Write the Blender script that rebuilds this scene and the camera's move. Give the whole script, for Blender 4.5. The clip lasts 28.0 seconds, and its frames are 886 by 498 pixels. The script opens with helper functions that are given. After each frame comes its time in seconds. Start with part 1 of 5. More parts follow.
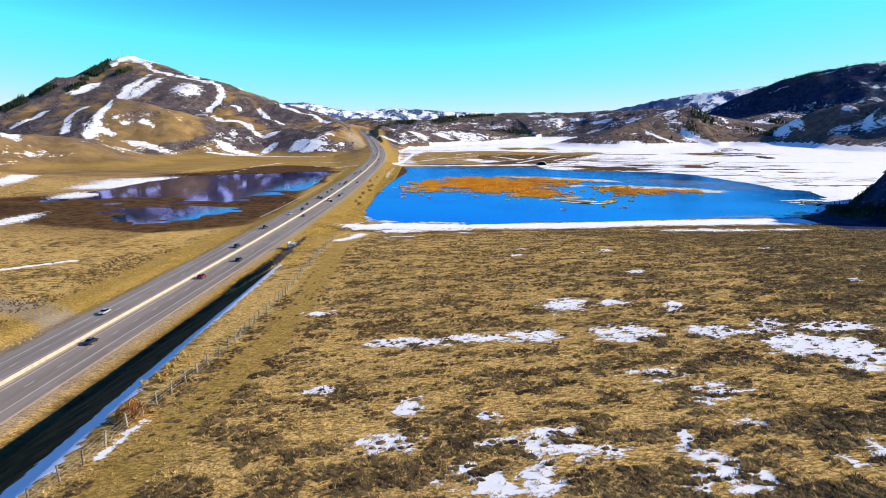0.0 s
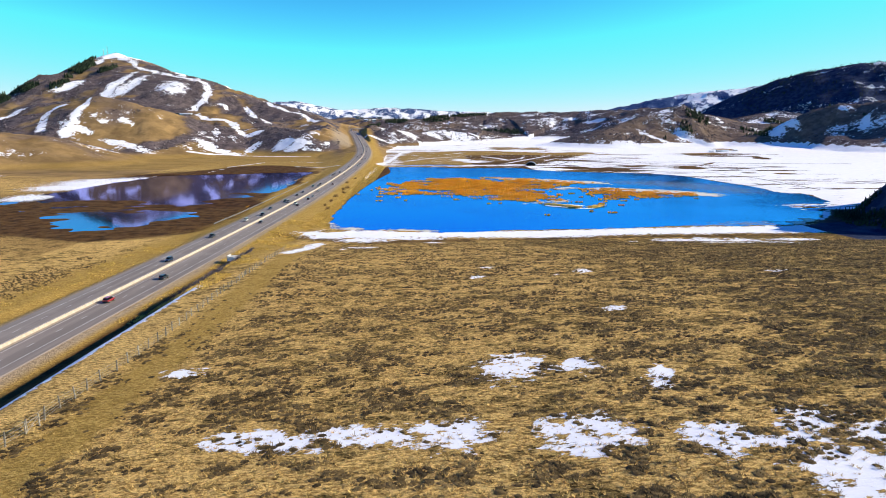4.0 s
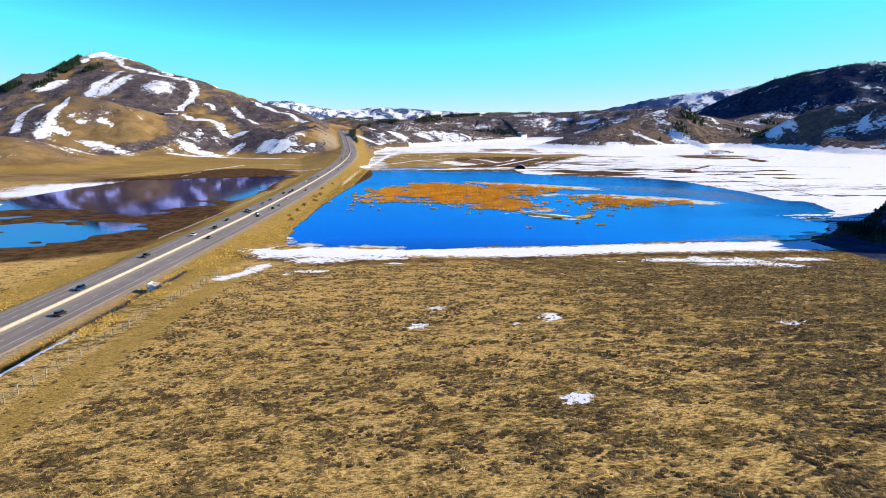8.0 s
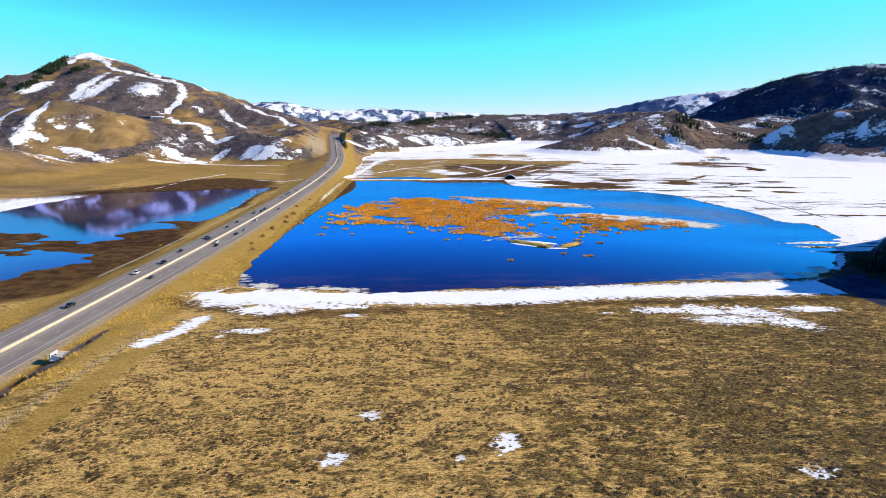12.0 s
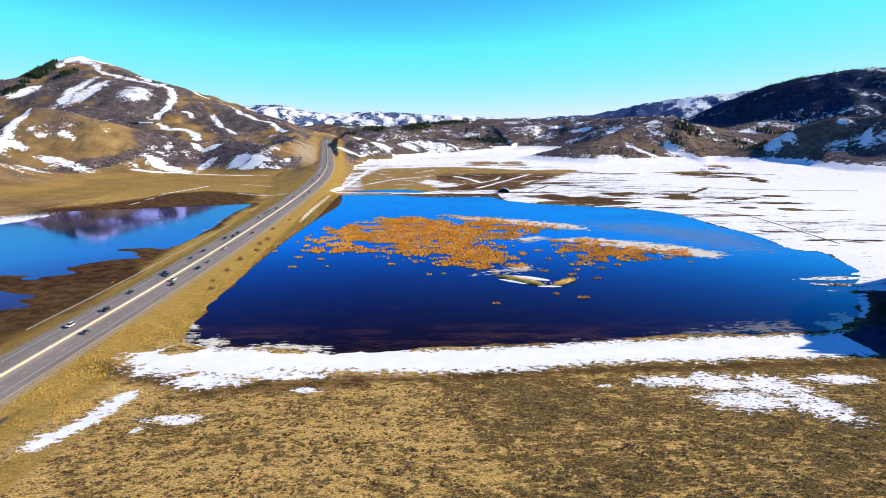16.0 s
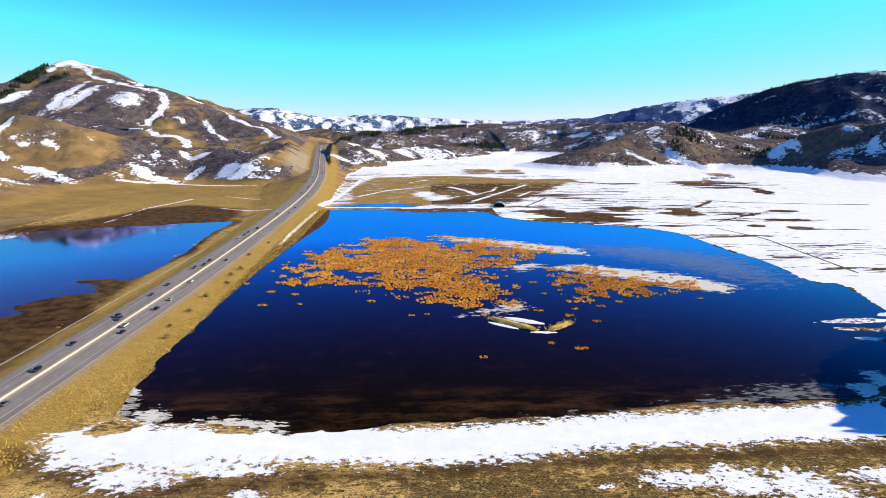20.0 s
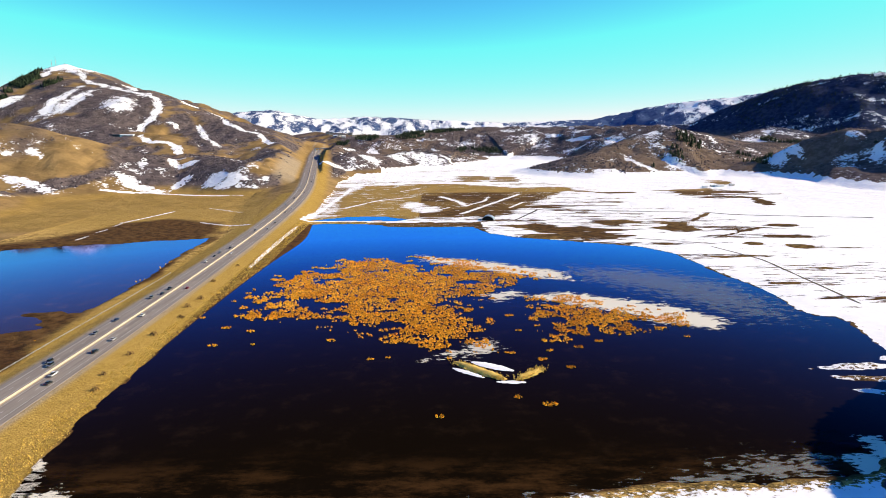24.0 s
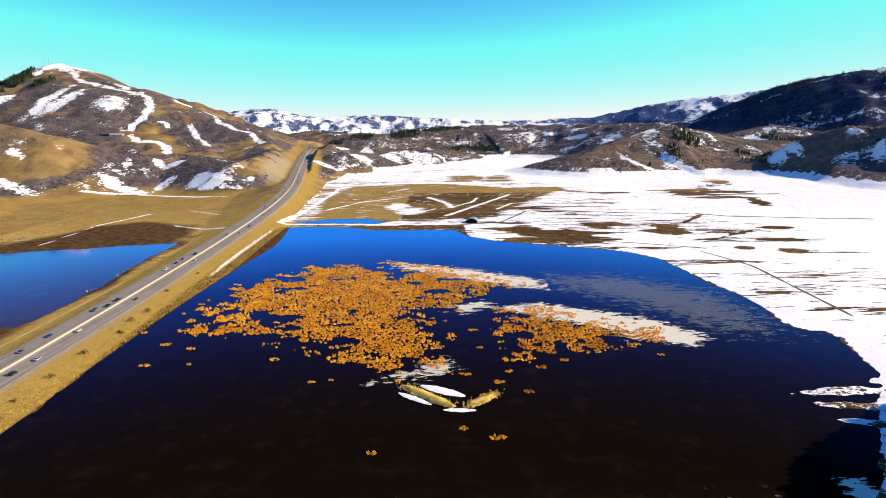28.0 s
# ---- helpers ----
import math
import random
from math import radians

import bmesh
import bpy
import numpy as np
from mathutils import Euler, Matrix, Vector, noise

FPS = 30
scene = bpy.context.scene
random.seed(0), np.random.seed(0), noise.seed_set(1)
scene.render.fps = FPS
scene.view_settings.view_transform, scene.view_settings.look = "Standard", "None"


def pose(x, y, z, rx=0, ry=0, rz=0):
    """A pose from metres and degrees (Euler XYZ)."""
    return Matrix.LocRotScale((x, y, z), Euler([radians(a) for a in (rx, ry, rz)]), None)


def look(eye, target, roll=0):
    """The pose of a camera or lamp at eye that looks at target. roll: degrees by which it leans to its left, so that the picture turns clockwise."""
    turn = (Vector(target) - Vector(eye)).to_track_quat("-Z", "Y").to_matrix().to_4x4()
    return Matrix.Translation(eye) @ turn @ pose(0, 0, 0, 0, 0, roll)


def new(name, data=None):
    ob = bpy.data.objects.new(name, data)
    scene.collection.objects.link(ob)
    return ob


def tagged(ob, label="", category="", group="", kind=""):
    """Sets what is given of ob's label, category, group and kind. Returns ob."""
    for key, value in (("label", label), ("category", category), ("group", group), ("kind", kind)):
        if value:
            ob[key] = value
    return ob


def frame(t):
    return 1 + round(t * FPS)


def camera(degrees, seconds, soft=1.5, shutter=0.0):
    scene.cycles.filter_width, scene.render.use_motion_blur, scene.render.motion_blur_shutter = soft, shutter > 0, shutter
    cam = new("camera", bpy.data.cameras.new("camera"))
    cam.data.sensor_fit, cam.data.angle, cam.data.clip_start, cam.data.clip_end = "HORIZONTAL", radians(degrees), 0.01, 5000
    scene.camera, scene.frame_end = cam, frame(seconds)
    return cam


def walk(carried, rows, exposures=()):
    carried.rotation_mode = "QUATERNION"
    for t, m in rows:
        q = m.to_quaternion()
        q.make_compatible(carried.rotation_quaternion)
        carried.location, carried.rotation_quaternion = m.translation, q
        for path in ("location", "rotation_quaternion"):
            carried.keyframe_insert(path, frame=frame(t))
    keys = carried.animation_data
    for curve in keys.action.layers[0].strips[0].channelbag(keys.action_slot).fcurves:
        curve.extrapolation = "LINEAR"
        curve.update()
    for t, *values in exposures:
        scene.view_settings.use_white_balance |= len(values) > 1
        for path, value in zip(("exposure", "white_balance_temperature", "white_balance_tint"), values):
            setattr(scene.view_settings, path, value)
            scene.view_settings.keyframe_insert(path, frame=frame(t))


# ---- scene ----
cam = camera(71.0, 28.0, soft=0.65)
# seconds, eye, point looked at, roll
PATH = [
    (0.0, (-0.00, 0.00, 60.00), (-0.00, 98.16, 40.92), -0.36),
    (1.0, (3.40, 8.93, 59.80), (3.65, 107.09, 40.68), -0.32),
    (2.0, (6.97, 18.18, 59.53), (7.46, 116.33, 40.38), -0.27),
    (3.0, (10.70, 27.71, 59.28), (11.37, 125.85, 40.12), -0.24),
    (3.5, (12.59, 32.41, 59.18), (13.34, 130.55, 40.02), -0.24),
    (5.5, (20.15, 50.68, 59.07), (21.21, 148.83, 39.94), -0.23),
    (6.0, (22.20, 55.54, 59.19), (23.34, 153.69, 40.07), -0.23),
    (7.0, (26.04, 65.14, 60.02), (27.36, 163.28, 40.86), -0.22),
    (8.0, (29.80, 74.68, 61.83), (31.28, 172.81, 42.63), -0.18),
    (9.0, (33.44, 84.21, 64.70), (35.11, 182.33, 45.43), -0.13),
    (10.0, (36.95, 92.92, 68.16), (38.79, 191.02, 48.83), -0.12),
    (11.0, (40.41, 101.69, 71.89), (42.39, 199.78, 52.54), -0.09),
    (12.0, (43.77, 110.77, 75.52), (45.84, 208.87, 56.19), -0.10),
    (12.5, (45.34, 115.41, 77.34), (47.45, 213.50, 58.04), -0.11),
    (14.5, (50.66, 135.41, 84.20), (52.96, 233.52, 64.96), -0.09),
    (15.0, (52.20, 140.21, 85.96), (54.51, 238.32, 66.74), -0.08),
    (16.0, (54.75, 150.68, 89.30), (57.13, 248.80, 70.14), -0.10),
    (17.0, (56.90, 161.62, 92.48), (59.34, 259.75, 73.38), -0.13),
    (18.0, (58.93, 171.87, 95.72), (61.42, 270.00, 76.65), -0.12),
    (19.0, (61.37, 181.32, 99.30), (63.85, 279.46, 80.25), -0.14),
    (20.0, (64.61, 190.18, 102.90), (67.08, 288.33, 83.92), -0.15),
    (21.0, (69.05, 198.53, 106.72), (71.41, 296.68, 87.75), -0.20),
    (21.5, (71.72, 202.43, 108.70), (74.00, 300.58, 89.70), -0.22),
    (23.5, (83.87, 217.90, 115.62), (85.83, 316.06, 96.61), -0.29),
    (24.0, (87.02, 221.31, 116.59), (88.92, 319.47, 97.62), -0.31),
    (25.0, (93.44, 228.04, 117.08), (95.19, 326.21, 98.13), -0.36),
    (26.0, (100.32, 235.26, 117.05), (101.93, 333.42, 98.00), -0.40),
    (27.0, (107.55, 242.35, 117.30), (109.00, 340.49, 98.18), -0.44),
    (28.0, (114.18, 249.12, 117.97), (115.49, 347.23, 98.69), -0.48),
]
# the picture warms a little over the lake
walk(cam, [(t, look(eye, at, roll)) for t, eye, at, roll in PATH],
     [(0.0, 0.50, 6500, 10), (21.0, 0.50, 6500, 10), (24.0, 0.58, 7250, 10), (28.0, 0.58, 7400, 10)])

# ---------------------------------------------------------------- light
SUN_ELEVATION = radians(27.5)
SUN_AZIMUTH = radians(88)  # clockwise from the camera's first heading (+y)

world = bpy.data.worlds.new("world")
scene.world = world
world.use_nodes = True
wn = world.node_tree.nodes
wl = world.node_tree.links
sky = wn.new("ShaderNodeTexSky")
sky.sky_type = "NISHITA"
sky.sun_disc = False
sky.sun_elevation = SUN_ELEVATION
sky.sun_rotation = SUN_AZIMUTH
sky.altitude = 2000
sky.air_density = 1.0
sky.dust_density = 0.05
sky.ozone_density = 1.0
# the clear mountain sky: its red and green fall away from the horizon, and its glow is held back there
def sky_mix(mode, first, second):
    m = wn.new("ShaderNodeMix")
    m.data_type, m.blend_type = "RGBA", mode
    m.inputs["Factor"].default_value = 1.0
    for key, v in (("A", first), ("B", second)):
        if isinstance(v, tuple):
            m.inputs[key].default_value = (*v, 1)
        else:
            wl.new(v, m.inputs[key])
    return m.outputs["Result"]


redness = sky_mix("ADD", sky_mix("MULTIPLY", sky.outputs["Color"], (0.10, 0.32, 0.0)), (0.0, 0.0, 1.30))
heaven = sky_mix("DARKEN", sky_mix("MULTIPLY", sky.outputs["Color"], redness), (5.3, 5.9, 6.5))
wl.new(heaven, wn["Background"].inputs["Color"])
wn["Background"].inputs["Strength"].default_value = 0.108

sun_data = bpy.data.lights.new("sun", "SUN")
sun_data.energy, sun_data.angle, sun_data.color = 5.0, radians(0.5), (1.0, 0.88, 0.685)
sun = new("sun", sun_data)
sun_way = Vector((math.sin(SUN_AZIMUTH) * math.cos(SUN_ELEVATION), math.cos(SUN_AZIMUTH) * math.cos(SUN_ELEVATION), math.sin(SUN_ELEVATION)))
sun.rotation_euler = sun_way.to_track_quat("Z", "Y").to_euler()
sun.location = (300, 0, 300)

# ---------------------------------------------------------------- materials
def shader(name, rough=0.8, metal=0.0, spec=0.3):
    mat = bpy.data.materials.new(name)
    mat.use_nodes = True
    bsdf = mat.node_tree.nodes["Principled BSDF"]
    bsdf.inputs["Roughness"].default_value = rough
    bsdf.inputs["Metallic"].default_value = metal
    bsdf.inputs["Specular IOR Level"].default_value = spec
    return mat, mat.node_tree.nodes, mat.node_tree.links, bsdf


def place(ns):
    return ns.new("ShaderNodeNewGeometry").outputs["Position"]


def noise_of(ns, ls, vec, scale, detail=4.0, rough=0.6, stretch=None):
    if stretch:
        mp = ns.new("ShaderNodeMapping")
        mp.inputs["Scale"].default_value = stretch
        ls.new(vec, mp.inputs["Vector"])
        vec = mp.outputs["Vector"]
    n = ns.new("ShaderNodeTexNoise")
    n.inputs["Scale"].default_value = scale
    n.inputs["Detail"].default_value = detail
    n.inputs["Roughness"].default_value = rough
    ls.new(vec, n.inputs["Vector"])
    return n.outputs["Fac"]


def ramp(ns, ls, value, a, b, lo=0.0, hi=1.0):
    m = ns.new("ShaderNodeMapRange")
    m.interpolation_type = "SMOOTHSTEP"
    m.inputs["From Min"].default_value, m.inputs["From Max"].default_value = a, b
    m.inputs["To Min"].default_value, m.inputs["To Max"].default_value = lo, hi
    ls.new(value, m.inputs["Value"])
    return m.outputs["Result"]


def arith(ns, ls, op, a, b):
    m = ns.new("ShaderNodeMath")
    m.operation = op
    for slot, v in ((0, a), (1, b)):
        if isinstance(v, (int, float)):
            m.inputs[slot].default_value = v
        else:
            ls.new(v, m.inputs[slot])
    return m.outputs["Value"]


def blend(ns, ls, fac, a, b, mode="MIX"):
    m = ns.new("ShaderNodeMix")
    m.data_type, m.blend_type = "RGBA", mode
    for key, v in (("Factor", fac), ("A", a), ("B", b)):
        if isinstance(v, (int, float)):
            m.inputs[key].default_value = v
        elif isinstance(v, tuple):
            m.inputs[key].default_value = (*v, 1)
        else:
            ls.new(v, m.inputs[key])
    return m.outputs["Result"]


def bump(ns, ls, bsdf, height, strength, distance):
    b = ns.new("ShaderNodeBump")
    b.inputs["Strength"].default_value, b.inputs["Distance"].default_value = strength, distance
    ls.new(height, b.inputs["Height"])
    ls.new(b.outputs["Normal"], bsdf.inputs["Normal"])


def attr(ns, name):
    a = ns.new("ShaderNodeAttribute")
    a.attribute_name = name
    return a.outputs["Fac"]


def two_tone(name, a, b, scale, rough=0.85, spec=0.2, per=None, relief=0.0, metal=0.0, lo=0.35, hi=0.65):
    """A surface of two colours in noise, with a shift from piece to piece: per is 'object' or 'island'."""
    mat, ns, ls, bsdf = shader(name, rough, metal, spec)
    n = noise_of(ns, ls, place(ns), scale)
    col = blend(ns, ls, ramp(ns, ls, n, lo, hi), a, b)
    if per:
        out = ns.new("ShaderNodeObjectInfo").outputs["Random"] if per == "object" else ns.new("ShaderNodeNewGeometry").outputs["Random Per Island"]
        val = ns.new("ShaderNodeHueSaturation")
        ls.new(ramp(ns, ls, out, 0, 1, 0.65, 1.35), val.inputs["Value"])
        ls.new(col, val.inputs["Color"])
        col = val.outputs["Color"]
    ls.new(col, bsdf.inputs["Base Color"])
    if relief:
        bump(ns, ls, bsdf, n, 0.6, relief)
    return mat


def ground_material():
    mat, ns, ls, bsdf = shader("ground", 0.95, 0, 0.03)
    p = place(ns)
    fine = noise_of(ns, ls, p, 1.3, 7, 0.78, (1.0, 1.8, 1.0))
    mid = noise_of(ns, ls, p, 0.12, 5, 0.65)
    broad = noise_of(ns, ls, p, 0.018, 4, 0.6)
    huge = noise_of(ns, ls, p, 0.004, 5, 0.62)
    # dry grass, tan over olive brown
    tan = blend(ns, ls, ramp(ns, ls, fine, 0.41, 0.58), (0.27, 0.160, 0.048), (0.80, 0.53, 0.180))
    olive = blend(ns, ls, ramp(ns, ls, fine, 0.42, 0.60), (0.034, 0.025, 0.010), (0.27, 0.18, 0.060))
    mats = noise_of(ns, ls, p, 0.42, 6, 0.68, (0.8, 1.3, 1.0))
    dry = arith(ns, ls, "ADD", arith(ns, ls, "MULTIPLY", mid, 0.3), arith(ns, ls, "MULTIPLY", broad, 0.2))
    dry = arith(ns, ls, "ADD", dry, arith(ns, ls, "MULTIPLY", mats, 0.5))
    dry = arith(ns, ls, "SUBTRACT", dry, arith(ns, ls, "MULTIPLY", attr(ns, "lush"), 0.092))
    grass = blend(ns, ls, ramp(ns, ls, dry, 0.42, 0.52), olive, tan)
    # the hills' own grass is browner
    hillgrass = blend(ns, ls, ramp(ns, ls, noise_of(ns, ls, p, 0.02, 6, 0.65), 0.35, 0.65), (0.185, 0.119, 0.051), (0.33, 0.213, 0.090))
    grass = blend(ns, ls, attr(ns, "near"), hillgrass, grass)
    # grey brown scrub on the hills
    scr_n = noise_of(ns, ls, p, 0.05, 8, 0.75)
    scrub = blend(ns, ls, ramp(ns, ls, scr_n, 0.38, 0.62), (0.070, 0.057, 0.060), (0.160, 0.126, 0.122))
    col = blend(ns, ls, attr(ns, "scrub"), grass, scrub)
    # the far range's blue haze is put into this colour
    hazy_rock = blend(ns, ls, ramp(ns, ls, scr_n, 0.35, 0.65), (0.034, 0.068, 0.170), (0.085, 0.130, 0.245))
    col = blend(ns, ls, attr(ns, "hazy_rock"), col, hazy_rock)
    # dark conifers, with shade and blue haze put into their colour
    shaded_wood = blend(ns, ls, ramp(ns, ls, scr_n, 0.40, 0.62), (0.012, 0.022, 0.060), (0.040, 0.056, 0.105))
    col = blend(ns, ls, attr(ns, "shaded_forest"), col, shaded_wood)
    # bright reed straw
    straw = blend(ns, ls, ramp(ns, ls, fine, 0.35, 0.65), (0.24, 0.145, 0.033), (0.48, 0.315, 0.078))
    col = blend(ns, ls, attr(ns, "straw"), col, straw)
    # wet mud; the same dark brown also paints the road cutting's shade
    mud = blend(ns, ls, ramp(ns, ls, mid, 0.35, 0.65), (0.035, 0.016, 0.008), (0.115, 0.058, 0.022))
    mudf = attr(ns, "mud")
    col = blend(ns, ls, mudf, col, mud)
    # gravel
    grav = blend(ns, ls, ramp(ns, ls, fine, 0.3, 0.7), (0.24, 0.19, 0.135), (0.42, 0.35, 0.26))
    col = blend(ns, ls, attr(ns, "gravel"), col, grav)
    # snow with ragged edges
    rag = noise_of(ns, ls, p, 0.40, 7, 0.72, (0.9, 1.2, 1.0))
    rag2 = noise_of(ns, ls, p, 0.035, 7, 0.68)
    near = attr(ns, "near")
    rag3 = noise_of(ns, ls, p, 0.10, 7, 0.7, (0.35, 1.7, 1.0))
    rag4 = noise_of(ns, ls, p, 0.16, 6, 0.72)
    rag2 = arith(ns, ls, "ADD", arith(ns, ls, "MULTIPLY", rag2, 0.5), arith(ns, ls, "MULTIPLY", rag4, 0.5))
    edge = blend(ns, ls, near, rag2, rag)
    edge = blend(ns, ls, attr(ns, "drift"), edge, rag3)
    s = arith(ns, ls, "ADD", attr(ns, "snow"), arith(ns, ls, "MULTIPLY", arith(ns, ls, "SUBTRACT", edge, 0.5), 8.5))
    sm = ramp(ns, ls, s, -0.04, 0.10)
    snowc = blend(ns, ls, ramp(ns, ls, mid, 0.3, 0.7), (0.86, 0.87, 0.89), (0.94, 0.94, 0.95))
    col = blend(ns, ls, sm, col, snowc)
    ls.new(col, bsdf.inputs["Base Color"])
    rough = arith(ns, ls, "SUBTRACT", 0.95, arith(ns, ls, "MULTIPLY", mudf, 0.10))
    ls.new(rough, bsdf.inputs["Roughness"])
    # relief: tussocks near, brush far
    h = arith(ns, ls, "ADD", arith(ns, ls, "ADD", arith(ns, ls, "MULTIPLY", fine, 0.30), arith(ns, ls, "MULTIPLY", arith(ns, ls, "MULTIPLY", mats, near), 0.9)), arith(ns, ls, "MULTIPLY", scr_n, arith(ns, ls, "MULTIPLY", attr(ns, "scrub"), 4.5)))
    h = arith(ns, ls, "MULTIPLY", h, arith(ns, ls, "SUBTRACT", 1.0, arith(ns, ls, "MULTIPLY", sm, 0.85)))
    h = arith(ns, ls, "ADD", h, arith(ns, ls, "MULTIPLY", sm, 0.12))
    far = arith(ns, ls, "SUBTRACT", 1.0, near)
    h = arith(ns, ls, "ADD", h, arith(ns, ls, "MULTIPLY", far, arith(ns, ls, "MULTIPLY", noise_of(ns, ls, p, 0.03, 7, 0.65), 4.5)))
    bump(ns, ls, bsdf, h, 0.8, 1.0)
    return mat


def water_material(name, deep, shoal, gloss, rough=0.06, wind=0.25, shelf=None):
    """Dark water over mud, with the sky's blue in its gloss. shelf: the y where a weedy shelf ends, and where it is full."""
    mat, ns, ls, bsdf = shader(name, 0.9, 0, 0.0)
    p = place(ns)
    weed = noise_of(ns, ls, p, 0.07, 7, 0.7)
    col = blend(ns, ls, ramp(ns, ls, weed, 0.50, 0.74), deep, shoal)
    if shelf:
        axes = ns.new("ShaderNodeSeparateXYZ")
        ls.new(p, axes.inputs["Vector"])
        low = arith(ns, ls, "MULTIPLY", ramp(ns, ls, axes.outputs["Y"], shelf[0], shelf[1]), ramp(ns, ls, noise_of(ns, ls, p, 0.05, 8, 0.75, (0.6, 1.5, 1.0)), 0.44, 0.66))
        col = blend(ns, ls, low, col, (0.058, 0.027, 0.010))
    ls.new(col, bsdf.inputs["Base Color"])
    rip = noise_of(ns, ls, p, 0.8, 3, 0.6, (1.0, 1.7, 1.0))
    calm = noise_of(ns, ls, p, 0.012, 3, 0.5)
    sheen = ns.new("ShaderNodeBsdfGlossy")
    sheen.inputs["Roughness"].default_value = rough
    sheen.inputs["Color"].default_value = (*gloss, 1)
    bump(ns, ls, sheen, arith(ns, ls, "MULTIPLY", rip, ramp(ns, ls, calm, 0.35, 0.65, 0.3, 1.0)), wind, 0.2)
    fres = ns.new("ShaderNodeFresnel")
    fres.inputs["IOR"].default_value = 1.155
    mix = ns.new("ShaderNodeMixShader")
    sharp = arith(ns, ls, "POWER", arith(ns, ls, "MAXIMUM", arith(ns, ls, "SUBTRACT", fres.outputs["Fac"], 0.023), 0.0), 2.0)
    sharp = arith(ns, ls, "MINIMUM", arith(ns, ls, "MULTIPLY", sharp, 17.0), 0.92)
    ls.new(sharp, mix.inputs["Fac"])
    ls.new(bsdf.outputs["BSDF"], mix.inputs[1])
    ls.new(sheen.outputs["BSDF"], mix.inputs[2])
    ls.new(mix.outputs["Shader"], ns["Material Output"].inputs["Surface"])
    return mat


M_GROUND = ground_material()
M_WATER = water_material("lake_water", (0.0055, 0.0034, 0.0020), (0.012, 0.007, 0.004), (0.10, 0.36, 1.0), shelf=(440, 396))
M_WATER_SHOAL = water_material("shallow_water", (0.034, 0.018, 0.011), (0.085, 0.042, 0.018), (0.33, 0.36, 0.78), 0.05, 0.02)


def asphalt_material():
    mat, ns, ls, bsdf = shader("asphalt", 0.85, 0, 0.3)
    p = place(ns)
    lane = noise_of(ns, ls, p, 0.5, 5, 0.6, (1.0, 0.03, 1.0))
    grain = noise_of(ns, ls, p, 6.0, 4, 0.7)
    patch = noise_of(ns, ls, p, 0.05, 4, 0.6)
    col = blend(ns, ls, ramp(ns, ls, lane, 0.35, 0.65), (0.205, 0.170, 0.142), (0.285, 0.240, 0.202))
    col = blend(ns, ls, ramp(ns, ls, grain, 0.3, 0.7, 0, 0.35), col, (0.17, 0.16, 0.15))
    col = blend(ns, ls, ramp(ns, ls, patch, 0.5, 0.7, 0, 0.4), col, (0.32, 0.275, 0.235))
    ls.new(col, bsdf.inputs["Base Color"])
    bump(ns, ls, bsdf, grain, 0.3, 0.02)
    return mat


M_ASPHALT = asphalt_material()
M_PAINT = two_tone("road_paint", (0.55, 0.55, 0.52), (0.75, 0.74, 0.70), 3.0, 0.7)
M_CONCRETE = two_tone("barrier_concrete", (0.40, 0.34, 0.26), (0.52, 0.45, 0.36), 0.8, 0.85, relief=0.02)
M_SAND = two_tone("median_sand", (0.36, 0.29, 0.20), (0.48, 0.40, 0.29), 1.2, 0.9)
M_STEEL = two_tone("galvanised_steel", (0.35, 0.36, 0.37), (0.55, 0.56, 0.57), 4.0, 0.45, 0.5, metal=0.6)
M_POST = two_tone("weathered_post", (0.20, 0.17, 0.13), (0.40, 0.35, 0.27), 3.0, 0.9, per="object")
M_SAGE = two_tone("sagebrush", (0.050, 0.034, 0.014), (0.190, 0.128, 0.048), 0.3, 0.9, per="island")
M_TUFT = two_tone("dry_grass", (0.34, 0.22, 0.070), (0.64, 0.44, 0.150), 0.3, 0.9, per="island")
M_REED = two_tone("orange_reeds", (0.66, 0.265, 0.012), (0.84, 0.41, 0.030), 0.05, 0.85, per="island")
M_GOLD = two_tone("golden_straw", (0.46, 0.30, 0.060), (0.70, 0.48, 0.120), 0.2, 0.85, per="island")
M_BRUSH = two_tone("bare_brush", (0.075, 0.062, 0.066), (0.160, 0.130, 0.130), 0.02, 0.9, per="island")
M_PINE = two_tone("conifer", (0.010, 0.022, 0.012), (0.035, 0.052, 0.024), 0.05, 0.9, per="island")
M_TWIG = two_tone("twigs", (0.10, 0.055, 0.03), (0.24, 0.14, 0.07), 0.8, 0.9, per="object")
M_RUSSET = two_tone("russet_leaves", (0.22, 0.085, 0.02), (0.42, 0.19, 0.05), 1.5, 0.85, per="island")
M_SNOW = two_tone("snow", (0.82, 0.84, 0.88), (0.92, 0.93, 0.95), 0.4, 0.7, relief=0.1)
M_CULVERT = two_tone("pale_concrete", (0.55, 0.52, 0.47), (0.74, 0.71, 0.66), 1.0, 0.85, relief=0.02)
M_TYRE = two_tone("tyre_rubber", (0.012, 0.012, 0.012), (0.03, 0.03, 0.03), 8.0, 0.8)
M_RIM = two_tone("wheel_rim", (0.40, 0.40, 0.42), (0.60, 0.60, 0.62), 8.0, 0.35, 0.5, metal=0.9)
M_SHED_ROOF = two_tone("pale_roof", (0.72, 0.72, 0.72), (0.88, 0.88, 0.88), 0.3, 0.6)
M_SHED_DARK = two_tone("dark_siding", (0.035, 0.045, 0.05), (0.07, 0.08, 0.085), 0.3, 0.7)
M_SIDING = two_tone("pale_siding", (0.42, 0.39, 0.35), (0.60, 0.57, 0.52), 0.5, 0.8)
